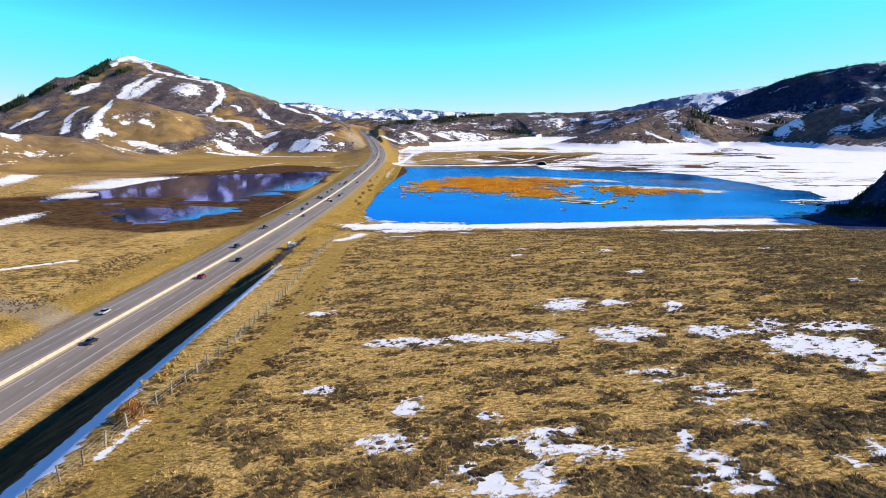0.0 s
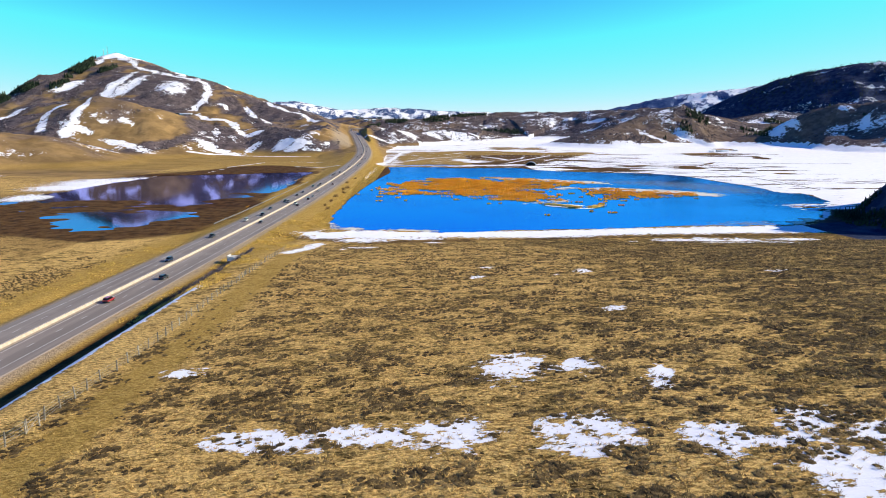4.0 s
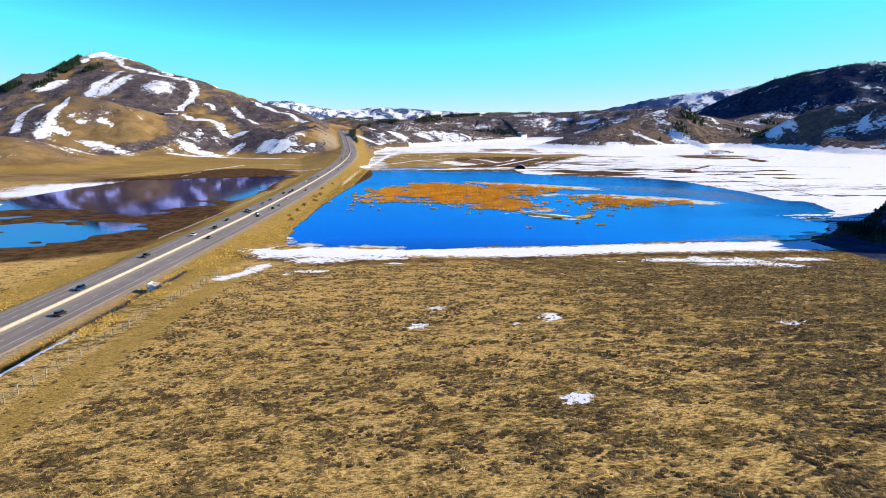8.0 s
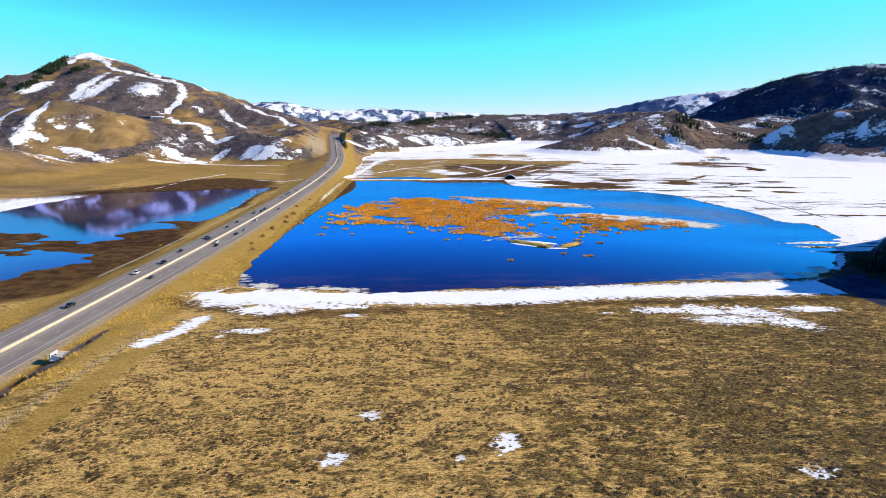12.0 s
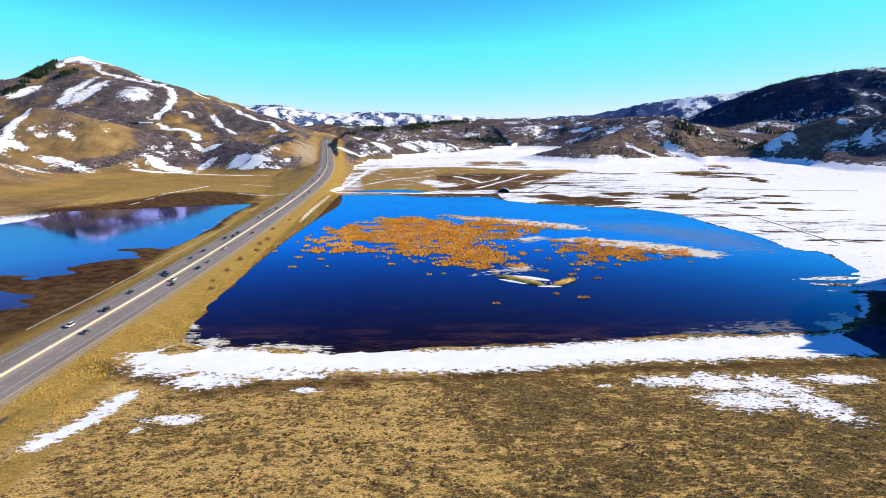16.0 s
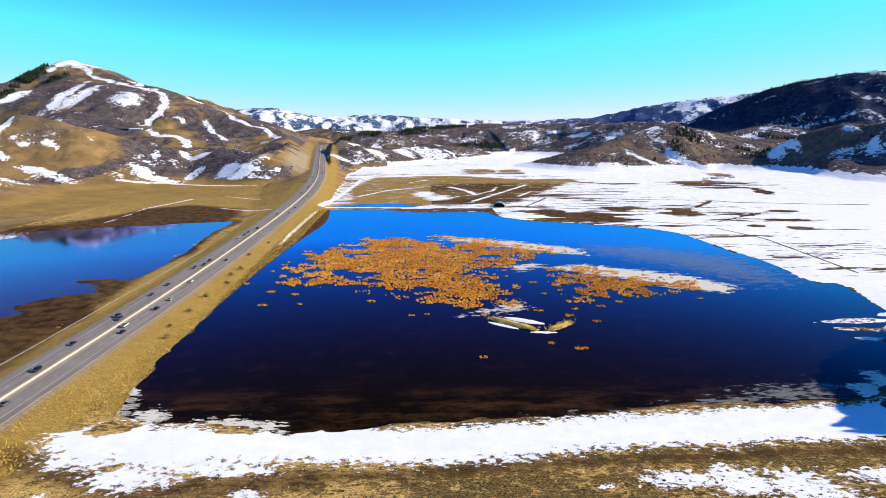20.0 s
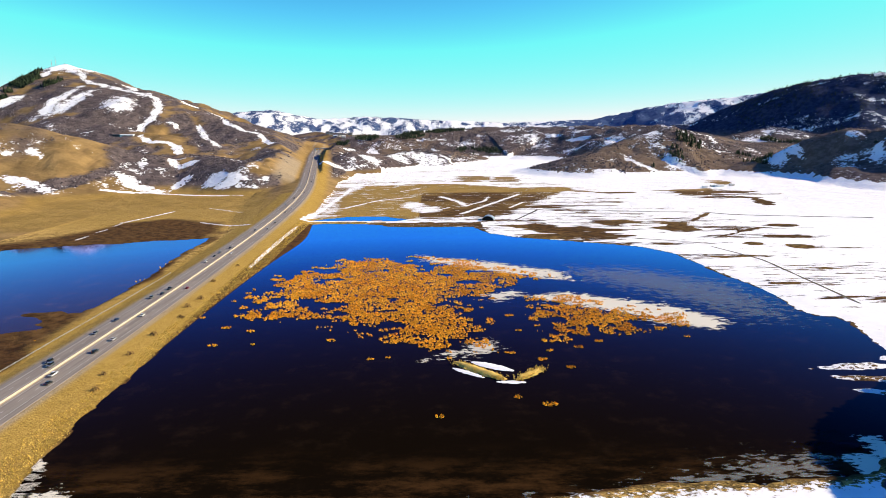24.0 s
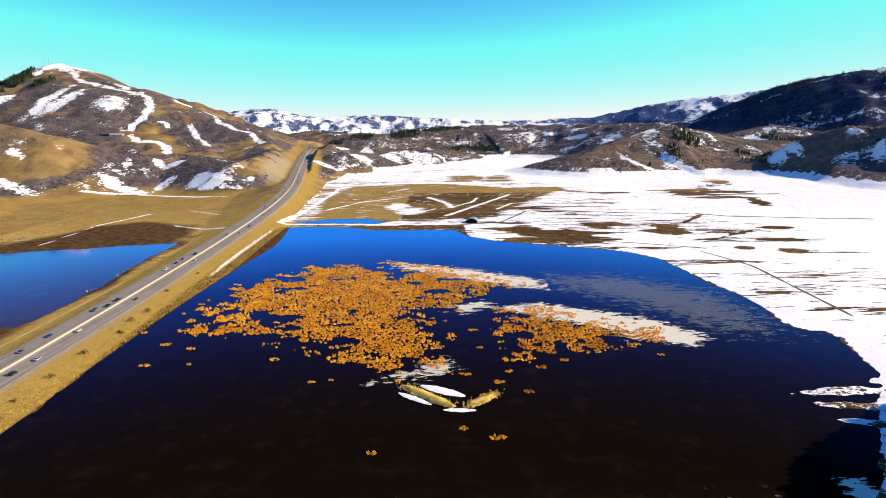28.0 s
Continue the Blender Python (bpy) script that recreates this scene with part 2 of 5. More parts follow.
M_HUT = two_tone("corrugated_metal", (0.30, 0.36, 0.42), (0.50, 0.56, 0.62), 0.6, 0.4, 0.5, metal=0.5)
# near-black put in for the shade inside openings, window panes too
M_DARK = two_tone("opening_shade", (0.008, 0.008, 0.009), (0.02, 0.02, 0.02), 1.0, 0.9)


def plain_gloss(name, colour, rough=0.25, metal=0.0, coat=0.0):
    mat, ns, ls, bsdf = shader(name, rough, metal, 0.5)
    grime = noise_of(ns, ls, place(ns), 2.5, 4, 0.6)
    ls.new(blend(ns, ls, ramp(ns, ls, grime, 0.45, 0.8, 0, 0.25), colour, tuple(0.6 * c + 0.03 for c in colour)), bsdf.inputs["Base Color"])
    bsdf.inputs["Coat Weight"].default_value = coat
    return mat


M_GLASS = plain_gloss("car_glass", (0.012, 0.015, 0.018), 0.05)
M_TAIL = plain_gloss("tail_lamp", (0.45, 0.02, 0.015), 0.2)
M_HEAD = plain_gloss("head_lamp", (0.75, 0.76, 0.78), 0.15)
M_TRIM = plain_gloss("black_trim", (0.02, 0.02, 0.021), 0.5)


def ice_material():
    """Thin ice and slush: white where it is thick, and broken up by clear water where it is thin."""
    mat, ns, ls, bsdf = shader("lake_ice", 0.55, 0, 0.4)
    p = place(ns)
    n = noise_of(ns, ls, p, 0.10, 8, 0.68, (1.0, 1.5, 1.0))
    streak = noise_of(ns, ls, p, 0.35, 5, 0.7, (0.5, 1.6, 1.0))
    c = arith(ns, ls, "ADD", attr(ns, "cover"), arith(ns, ls, "MULTIPLY", arith(ns, ls, "SUBTRACT", n, 0.5), 5.0))
    c = arith(ns, ls, "ADD", c, arith(ns, ls, "MULTIPLY", arith(ns, ls, "SUBTRACT", streak, 0.5), 4.5))
    thick = attr(ns, "thick")
    ls.new(blend(ns, ls, thick, (0.30, 0.34, 0.34), (0.72, 0.66, 0.54)), bsdf.inputs["Base Color"])
    fac = ramp(ns, ls, c, -0.05, 0.35)
    fac = arith(ns, ls, "MULTIPLY", fac, ramp(ns, ls, thick, 0, 1, 0.27, 1.0))
    clear = ns.new("ShaderNodeBsdfTransparent")
    mix = ns.new("ShaderNodeMixShader")
    ls.new(fac, mix.inputs["Fac"])
    ls.new(clear.outputs["BSDF"], mix.inputs[1])
    ls.new(bsdf.outputs["BSDF"], mix.inputs[2])
    ls.new(mix.outputs["Shader"], ns["Material Output"].inputs["Surface"])
    return mat


M_ICE = ice_material()

# ---------------------------------------------------------------- the land as heights
def lattice(x, y, seed):
    ix, iy = np.floor(x).astype(np.int64), np.floor(y).astype(np.int64)
    fx, fy = x - ix, y - iy
    fx, fy = fx * fx * (3 - 2 * fx), fy * fy * (3 - 2 * fy)

    def h(a, b):
        n = (a * 374761393 + b * 668265263 + seed * 982451653) & 0xFFFFFFFF
        n = ((n ^ (n >> 13)) * 1274126177) & 0xFFFFFFFF
        return ((n ^ (n >> 16)) & 0xFFFFFF) / float(0xFFFFFF)

    return (h(ix, iy) * (1 - fx) + h(ix + 1, iy) * fx) * (1 - fy) + (h(ix, iy + 1) * (1 - fx) + h(ix + 1, iy + 1) * fx) * fy


def fbm(x, y, size, octaves=4, seed=0):
    """Fractal noise about 0, roughly -1 to 1."""
    total, amp, norm = 0.0, 1.0, 0.0
    for k in range(octaves):
        total = total + amp * (lattice(x / size, y / size, seed + k) * 2 - 1)
        norm, amp, size = norm + amp, amp * 0.55, size / 2.03
    return total / norm * 1.6


def step(a, b, v):
    c = np.clip((v - a) / (b - a), 0, 1)
    return c * c * (3 - 2 * c)


def along(x, y, pts):
    """Distance to a line of points, and its further columns at the nearest place."""
    best = np.full(np.shape(x), 1e9)
    more = [np.zeros(np.shape(x)) for _ in pts[0][2:]]
    for a, b in zip(pts, pts[1:]):
        dx, dy = b[0] - a[0], b[1] - a[1]
        t = np.clip(((x - a[0]) * dx + (y - a[1]) * dy) / (dx * dx + dy * dy), 0, 1)
        d = np.hypot(x - a[0] - t * dx, y - a[1] - t * dy)
        m = d < best
        best = np.where(m, d, best)
        for k in range(len(more)):
            more[k] = np.where(m, a[2 + k] + t * (b[2 + k] - a[2 + k]), more[k])
    return (best, *more)


def inside(x, y, poly):
    """Metres inside a closed outline, negative outside."""
    d = along(x, y, [*poly, poly[0]])[0]
    n = np.zeros(np.shape(x), bool)
    for (ax, ay), (bx, by) in zip(poly, [*poly[1:], poly[0]]):
        cross = (ay > y) != (by > y)
        n ^= cross & (x < ax + (y - ay) / (by - ay + 1e-9) * (bx - ax))
    return np.where(n, d, -d)


LAKE = [(-56, 432), (-50, 408), (-36, 398), (-14, 398), (11, 390), (36, 389), (57, 396), (94, 399), (135, 401), (163, 409), (211, 409), (232, 408), (262, 430),
        (285, 470), (325, 520), (331, 544), (345, 588), (322, 594), (332, 646), (322, 708), (315, 816), (245, 857), (157, 901), (142, 960), (120, 968), (40, 964), (22, 992), (-66, 1000),
        (-73, 960), (-72, 760), (-65, 600), (-59, 509)]
SLOUGH = [(-72, 1022), (41, 1016), (56, 1036), (24, 1060), (-24, 1062), (-59, 1040)]
POND = [(-128, 400), (-124, 455), (-130, 513), (-138, 607), (-150, 820), (-158, 900), (-225, 880), (-292, 858), (-337, 840), (-350, 720), (-345, 640), (-365, 560),
        (-345, 470), (-270, 400), (-175, 362), (-140, 380)]


def rounded(poly):
    """The outline with its corners cut."""
    out = []
    for (x0, y0), (x1, y1) in zip(poly, poly[1:] + poly[:1]):
        out += [(0.75 * x0 + 0.25 * x1, 0.75 * y0 + 0.25 * y1), (0.25 * x0 + 0.75 * x1, 0.25 * y0 + 0.75 * y1)]
    return out


LAKE = rounded(LAKE)
# the road's middle: x, y, height
ROAD = [(-108, -700, 8), (-103, -100, 4), (-101, 120, 3.2), (-97, 300, 3), (-96, 500, 3), (-98, 640, 3.2), (-101, 760, 4), (-104, 880, 5.5), (-110, 1030, 8), (-118, 1160, 10.5),
        (-133, 1310, 14.5), (-150, 1430, 20), (-174, 1580, 28), (-202, 1760, 36), (-236, 1960, 43), (-264, 2150, 47), (-284, 2280, 49), (-320, 2600, 54)]


def road_line():
    """The road's middle every ten metres: smoothed points and heights."""
    pts = np.array(ROAD, float)
    y = np.arange(-690, 2560, 10.0)
    x, z = np.interp(y, pts[:, 1], pts[:, 0]), np.interp(y, pts[:, 1], pts[:, 2])
    k = np.hanning(25)
    k /= k.sum()
    pad = lambda v: np.convolve(np.concatenate([v[0] + (v[0] - v[1:13][::-1]), v, v[-1] + (v[-1] - v[-13:-1][::-1])]), k, "valid")
    return pad(x), y, pad(z)


RX, RY, RZ = road_line()
# low islets off the knoll: x, y, half length, half width, turn
ISLETS = [(300, 508, 24, 4.5, 4), (304, 492, 22, 3.5, -8), (284, 494, 9, 2, -14), (330, 520, 14, 4, 10), (292, 476, 16, 3, -18)]
# ridges of the hills: x, y, height, half width
RIDGES = dict(
    west_peak=[(-2700, 3000, 120, 900), (-1950, 2840, 130, 800), (-1640, 2800, 208, 860), (-1470, 2770, 288, 900), (-1400, 2755, 325, 930), (-1320, 2745, 343, 950), (-1175, 2640, 296, 880), (-845, 2420, 220.3, 720), (-620, 2330, 141.8, 600), (-400, 2150, 87.2, 480), (-300, 1950, 66, 300)],
    west_back=[(-1260, 2950, 300, 420), (-1100, 3000, 256, 400), (-1013, 3000, 231, 380), (-895, 3000, 204, 380), (-777, 3000, 170, 360), (-640, 3000, 110, 300)],
    west_bench=[(-1300, 2500, 200, 500), (-1000, 2150, 135, 420), (-800, 2060, 104, 400), (-560, 2000, 80, 350)],
    west_spur=[(-1250, 1650, 84, 340), (-960, 1570, 112, 310), (-770, 1525, 131, 300), (-640, 1520, 102.7, 250), (-520, 1560, 61.5, 210)],
    west_gate=[(-420, 1620, 55, 220), (-265, 1455, 50, 130), (-240, 1600, 56, 150), (-270, 1800, 60, 200)],
    west_fold=[(-1150, 1060, 80, 330), (-860, 1080, 67.9, 290), (-700, 1150, 51.3, 200)],
    west_foot=[(-900, 760, 45, 260), (-640, 760, 22, 180), (-520, 760, 6, 120)],
    mid_front=[(-120, 1860, 47.1, 130), (-40, 1990, 32.6, 200), (60, 2120, 42.8, 300), (170, 2130, 33.7, 260), (260, 2080, 4.9, 180)],
    mid_bare=[(480, 1760, 46, 190), (600, 1830, 80.4, 230), (725, 1870, 111.7, 260), (830, 1830, 46.2, 220)],
    mid_long=[(-400, 2900, 90, 420), (-60, 2600, 78.1, 330), (278, 2740, 105.9, 480), (455, 2728, 107.1, 480), (626, 2698, 108.1, 420), (830, 2250, 110.4, 380), (1100, 2400, 65.7, 420), (1300, 2450, 100, 400)],
    east_low=[(850, 1650, 30, 140), (930, 1625, 85.8, 170), (1000, 1590, 111.1, 200), (1065, 1480, 112, 215), (1120, 1350, 118, 225), (1220, 1130, 130, 300), (1500, 700, 140, 400)],
    east_ridge=[(1250, 3500, 100, 360), (1432, 3420, 128.7, 420), (1575, 3350, 206, 480), (1729, 3250, 277, 510), (1873, 3130, 314, 540), (1995, 2970, 332, 540), (2300, 2800, 333.5, 570), (3400, 2300, 380, 600)],
    east_knoll=[(283, 390, 14, 24), (322, 393, 58, 52), (370, 400, 70, 95), (560, 400, 75, 160)],
    east_knoll_back=[(328, 405, 58, 48), (340, 430, 64, 46), (356, 452, 60, 46), (390, 475, 60, 60)],
    far_range=[(-1700, 4300, 190, 600), (-1167, 4520, 222, 550), (-952, 4570, 229, 500), (-695, 4620, 172, 450), (-387, 4660, 186, 420), (-190, 4680, 186, 420), (49, 4690, 164.3, 400), (647, 4670, 143.8, 380), (1184, 4570, 156.4, 420), (1470, 4480, 217.6, 480), (1705, 4390, 263.6, 550), (2016, 4250, 291.1, 600), (2600, 4000, 360, 700)],
)


def ridge(x, y, k, name):
    d, z, w = along(x, y, RIDGES[name])
    w = w * (1 + 0.16 * fbm(x, y, 260, 3, 40 + k))
    c = np.clip(1 - d / w, 0, 1)
    rough = 0.10 if name != "far_range" else 0.17
    return z * (0.62 * c + 0.38 * c * c * (3 - 2 * c)) * (1 + rough * fbm(x, y, 170, 4, 60 + k) * np.clip(2.5 * (1 - c), 0.12, 1))


def hills(x, y):
    h = np.zeros(np.shape(x))
    for k, name in enumerate(RIDGES):
        v = ridge(x, y, k, name)
        h = np.maximum(h, v) + 0.05 * np.minimum(h, v)
    gully = np.abs(fbm(x, y, 120, 4, 7))
    return h - np.clip(h / 60, 0, 1) * 7 * (1 - np.clip(gully * 2.2, 0, 1)) ** 2


def road_at(x, y):
    """Metres to the right of the road's middle, and the road's height there."""
    return x - np.interp(y, RY, RX), np.interp(y, RY, RZ)


def meadow(x, y):
    d = np.clip(352 - y, 0, 520)
    return 0.9 + 0.125 * d - 0.0001 * d * d + 0.06 * (np.clip(x, -120, 400) - 34) * np.clip(d / 200, 0, 1.2)


def land(x, y):
    """The ground's height."""
    x, y = np.asarray(x, float), np.asarray(y, float)
    u, zr = road_at(x, y)
    flat = 0.55 + 0.25 * fbm(x, y, 60, 3, 3) + np.clip((y - 1050) / 450, 0, 1) * 3 + np.clip((y - 1350) / 900, 0, 1) * 14
    flat = flat + np.clip((np.abs(x) - 500) / 900, 0, 1) * 12 * step(700, 1400, y)
    right = meadow(x, y) + 0.35 * fbm(x, y, 45, 3, 5) * step(352, 300, y)
    right = np.where(u > 0, right, 0.8 + 0.012 * np.clip(380 - y, 0, 600) + 0.2 * fbm(x, y, 30, 3, 8))
    base = right * step(372, 350, y) + flat * (1 - step(372, 350, y))
    lake = inside(x, y, LAKE) + 2.2 * fbm(x, y, 14, 3, 11)
    pond = inside(x, y, POND) + 4.0 * fbm(x, y, 30, 3, 12)
    shore = np.clip(np.maximum(-lake, 0) * 0.035 + 0.14, 0, 400)
    base = np.minimum(base, np.where(lake > -60, shore + np.clip(-lake - 22, 0, 90) * 0.2, 999))
    up = hills(x, y)
    h = base + up - np.clip((np.abs(x) - 500) / 900, 0, 1) * 12 * step(700, 1400, y) * np.clip(up / 60, 0, 1)
    # lake beds
    h = np.where((lake > 0) & (up < 2), -np.clip(lake * 0.08, 0, 1.5), h)
    h = np.where(inside(x, y, SLOUGH) + 4 * fbm(x, y, 20, 2, 15) > 0, -0.4, h)
    for cx, cy, a, b, turn in ISLETS:
        c, q = math.cos(radians(turn)), math.sin(radians(turn))
        r = np.hypot(((x - cx) * c + (y - cy) * q) / a, ((y - cy) * c - (x - cx) * q) / b)
        h = np.maximum(h, 0.9 - 0.9 * r + 0.25 * fbm(x, y, 5, 2, 14))
    bed = -0.10 - 0.35 * step(0, 60, pond) + 0.40 * step(680, 500, y) + 0.40 * fbm(x, y * 1.8, 70, 4, 13) * step(740, 560, y) - 0.5 * step(600, 740, y)
    h = np.where(pond > 0, np.minimum(bed, 0.3), h)
    # road bank and cutting
    side = np.where(u > 0, np.clip(u - 21, 0, 1e4) * 0.58, np.clip(-u - 20, 0, 1e4) * 0.55) + zr - 1.7
    cut = step(1600, 1680, y) * step(2080, 1990, y)
    side = np.where(u > 0, side + cut * np.clip(u - 18, 0, 1e4) * 0.75, side)
    h = np.minimum(h, side + 30 * step(130, 200, np.abs(u)) + 0.3 * np.clip(y - 2330, 0, 1e4))
    slope = np.where(u > 0, 0.125 + 0.25 * step(5, 11, zr), 0.20 - 0.06 * step(5, 9, zr))
    bank = zr - 0.16 - np.clip(np.abs(u) - 13.2, 0, 400) * slope
    h = np.where(np.abs(u) < 90, np.maximum(h, bank), h)
    # dike between the lake's head and the field
    dike = along(x, y, [(-92, 1016), (20, 1006), (132, 1001)])[0]
    return np.maximum(h, 1.5 - np.clip(dike - 2.5, 0, 99) * 0.45)


def spaced(stops):
    """Grid lines from (start, step) stops, the step changing evenly between them."""
    out = [stops[0][0]]
    for (a, s), (b, e) in zip(stops, stops[1:]):
        while out[-1] < b - 1e-6:
            f = (out[-1] - a) / (b - a)
            out.append(out[-1] + s + (e - s) * f)
    return np.array(out)


def blob(x, y, spots):
    """A field that is above 0 inside the spots (x, y, half length, half width, turn in degrees)."""
    best = np.full(np.shape(x), -3.0)
    for cx, cy, a, b, turn in spots:
        c, s = math.cos(radians(turn)), math.sin(radians(turn))
        u, v = (x - cx) * c + (y - cy) * s, (y - cy) * c - (x - cx) * s
        best = np.maximum(best, np.clip((1 - np.hypot(u / a, v / b)) * 2.0, -3, 0.9))
    return best

# snow, bare ground and brush: (x, y, half length, half width, turn), and lines of (x, y, half width)
MEADOW_SNOW_A = [
    (25.7, 126.6, 4.7, 6.3, -21), (35.3, 124.5, 3.4, 3.3, -24), (44.6, 116.6, 1.9, 5.0, -21), (-6.8, 104.9, 7.7, 3.0, -17), (5.4, 104.1, 6.1, 2.8, -16),
    (15.4, 102.9, 5.1, 4.2, -16), (31.0, 101.2, 5.3, 4.1, -19), (28.7, 96.3, 2.9, 1.4, -18), (20.7, 86.5, 2.0, 1.1, -15), (29.1, 79.7, 4.7, 1.4, -16),
    (27.9, 77.0, 1.1, 1.8, -16), (33.8, 71.9, 3.9, 1.9, -14), (30.8, 69.0, 1.6, 1.6, -14), (54.7, 99.4, 3.0, 3.6, -17), (61.7, 94.8, 5.5, 3.8, -15),
    (43.7, 96.7, 3.4, 4.1, -18), (50.5, 94.8, 4.5, 2.0, -15),
]
MEADOW_SNOW_B = [
    (53.1, 86.9, 4.1, 4.9, -14), (57.8, 82.3, 3.4, 5.4, -15), (54.1, 75.5, 2.5, 1.1, -13), (32.2, 62.2, 1.4, 0.9, -12), (-5.0, 72.9, 1.8, 2.3, -12),
    (-2.9, 76.3, 0.6, 2.4, -12), (-6.6, 63.1, 2.6, 2.1, -11), (-2.4, 62.0, 0.5, 1.9, -10), (5.3, 68.5, 1.3, 1.4, -8), (6.4, 61.2, 2.9, 1.0, -8),
    (12.1, 63.4, 2.8, 1.1, -8), (10.4, 58.9, 2.0, 2.0, -9), (14.7, 58.1, 2.9, 1.5, -8), (-1.0, 54.2, 0.4, 1.0, -8), (1.7, 54.4, 1.0, 2.7, -9),
    (4.6, 52.6, 1.6, 1.8, -9), (7.9, 51.7, 2.6, 2.1, -9),
]
MEADOW_SNOW_C = [
    (24.8, 59.4, 1.1, 2.1, -11), (22.1, 55.3, 0.5, 1.8, -10), (24.7, 54.9, 1.5, 2.4, -9), (23.3, 51.5, 1.0, 1.1, -9), (26.1, 52.9, 1.4, 2.9, -9),
    (24.9, 48.6, 3.3, 1.6, -9), (28.7, 49.9, 0.8, 2.4, -9), (37.5, 51.7, 1.3, 1.4, -11), (41.3, 54.8, 0.9, 1.9, -11), (-17.1, 82.2, 2.9, 1.9, -14),
    (-28.4, 135.0, 4.0, 2.7, -18), (57.7, 218.5, 1.4, 4.4, -14), (50.7, 160.6, 2.5, 2.7, -20), (88.8, 129.8, 1.5, 2.2, -26),
]
MEADOW_SNOW_D = [
    (139.2, 355.7, 11.4, 4.6, -2), (155.6, 353.6, 9.5, 9.0, -2), (156.1, 333.3, 13.4, 10.4, -3), (173.9, 348.9, 11.0, 11.0, -3), (174.8, 326.4, 7.2, 16.1, -4),
    (201.4, 356.1, 11.3, 4.7, -2), (12.0, 351.1, 4.6, 2.9, -2), (-20.8, 325.1, 8.5, 3.9, -4), (-29.4, 317.8, 1.6, 2.9, -6), (116.2, 352.6, 2.8, 1.7, -2),
    (-44.5, 376.2, 13.5, 10.2, -2), (-24.5, 360.9, 12.5, 6.8, -2), (1.8, 366.5, 15.8, 5.2, -1), (30.4, 237.3, 2.2, 3.0, -7), (58.1, 219.5, 2.4, 4.2, -4),
    (26.3, 215.5, 2.8, 2.6, -8), (49.0, 213.2, 1.5, 1.4, -8), (106.5, 201.5, 3.0, 2.2, -8),
]
MEADOW_SNOW_D_LINES = [
    [(-46.6, 349.4, 3.5), (-46.7, 328.4, 3.5), (-52.4, 308.5, 3.5)],
    [(-40.0, 66.6, 0.9), (-39.6, 71.7, 0.9), (-39.3, 76.8, 0.9)],
]
WEST_SNOW = [
    (-343.4, 583.8, 18.5, 29.8, 9), (-368.3, 677.8, 31.9, 36.6, 8), (-351.7, 741.4, 58.4, 61.5, 4), (-292.4, 420.6, 9.0, 35.9, 10), (-757.7, 1104.5, 13.6, 54.6, 44), (-505.1, 739.0, 16.4, 65.7, 15),
]
WEST_HILL_SNOW = [
    (-1120, 2318, 149, 20, 91), (-1069, 2296, 112, 30, 84), (-908, 2273, 50, 70, 15), (-1288, 2341, 60, 26, 90), (-1319, 2299, 25, 18, 50), (-498, 1511, 35, 9, -64), (-421, 1534, 28, 22, 51), (-731, 1374, 27, 11, -13), (-637, 1334, 40, 13, -20),
    (-577, 1305, 15, 12, -2), (-669, 1436, 21, 9, -36), (-709, 1420, 9, 7, 11), (-491, 1420, 30, 14, -22), (-447, 1390, 56, 14, -15), (-320, 1408, 26, 24, -7), (-393, 1431, 28, 14, 80), (-282, 1390, 27, 16, 50), (-600, 1315, 36, 12, -19),
]
WEST_SNOW_LINES = [
    [(-188.0, 257.2, 2.0), (-167.4, 275.4, 2.0)],
    [(-308.3, 1015.3, 2.5), (-284.5, 1123.2, 2.5)],
    [(-244.0, 1156.0, 2.0), (-181.7, 1106.3, 2.0)],
    [(-206.9, 1013.8, 2.5), (-131.3, 965.8, 2.5)],
    [(-295.7, 888.1, 1.2), (-305.8, 1010.6, 1.2)],
    [(-498.1, 1344.3, 6.0), (-421.6, 1369.4, 6.0), (-305.3, 1329.4, 6.0), (-246.9, 1329.5, 5.0)],
]
WEST_PEAK_SNOW_LINES = [
    [(-1207, 2640, 11), (-1162, 2567, 11), (-1107, 2515, 11), (-1066, 2513, 11), (-998, 2471, 11), (-922, 2431, 11), (-857, 2389, 12), (-826, 2372, 14), (-796, 2317, 14), (-783, 2250, 14), (-779, 2205, 12), (-794, 2173, 11), (-763, 2047, 9)],
    [(-728, 2014, 9), (-666, 1936, 9), (-620, 1937, 9), (-585, 1903, 10), (-560, 1848, 10)], [(-480, 1600, 9), (-449, 1543, 10)],
    [(-784, 1512, 8), (-777, 1462, 9), (-768, 1418, 11), (-760, 1373, 14), (-751, 1345, 14)],
    [(-795, 2517, 14), (-768, 2570, 15), (-705, 2533, 15), (-654, 2499, 14)], [(-620, 2400, 9), (-564, 2259, 9), (-488, 2177, 9), (-426, 2139, 9), (-356, 1979, 9)],
    [(-1335, 2622, 16), (-1329, 2692, 18), (-1291, 2702, 18), (-1224, 2653, 14)], [(-953, 1517, 9), (-972, 1486, 9), (-979, 1448, 9)],
    [(-834, 1499, 9), (-854, 1497, 8), (-854, 1460, 8), (-838, 1414, 8), (-815, 1363, 8)], [(-1027, 2570, 10), (-937, 2476, 10)], [(-729, 2212, 8), (-698, 2198, 8)], [(-644, 2234, 9), (-585, 2119, 9), (-491, 1939, 9)],
]
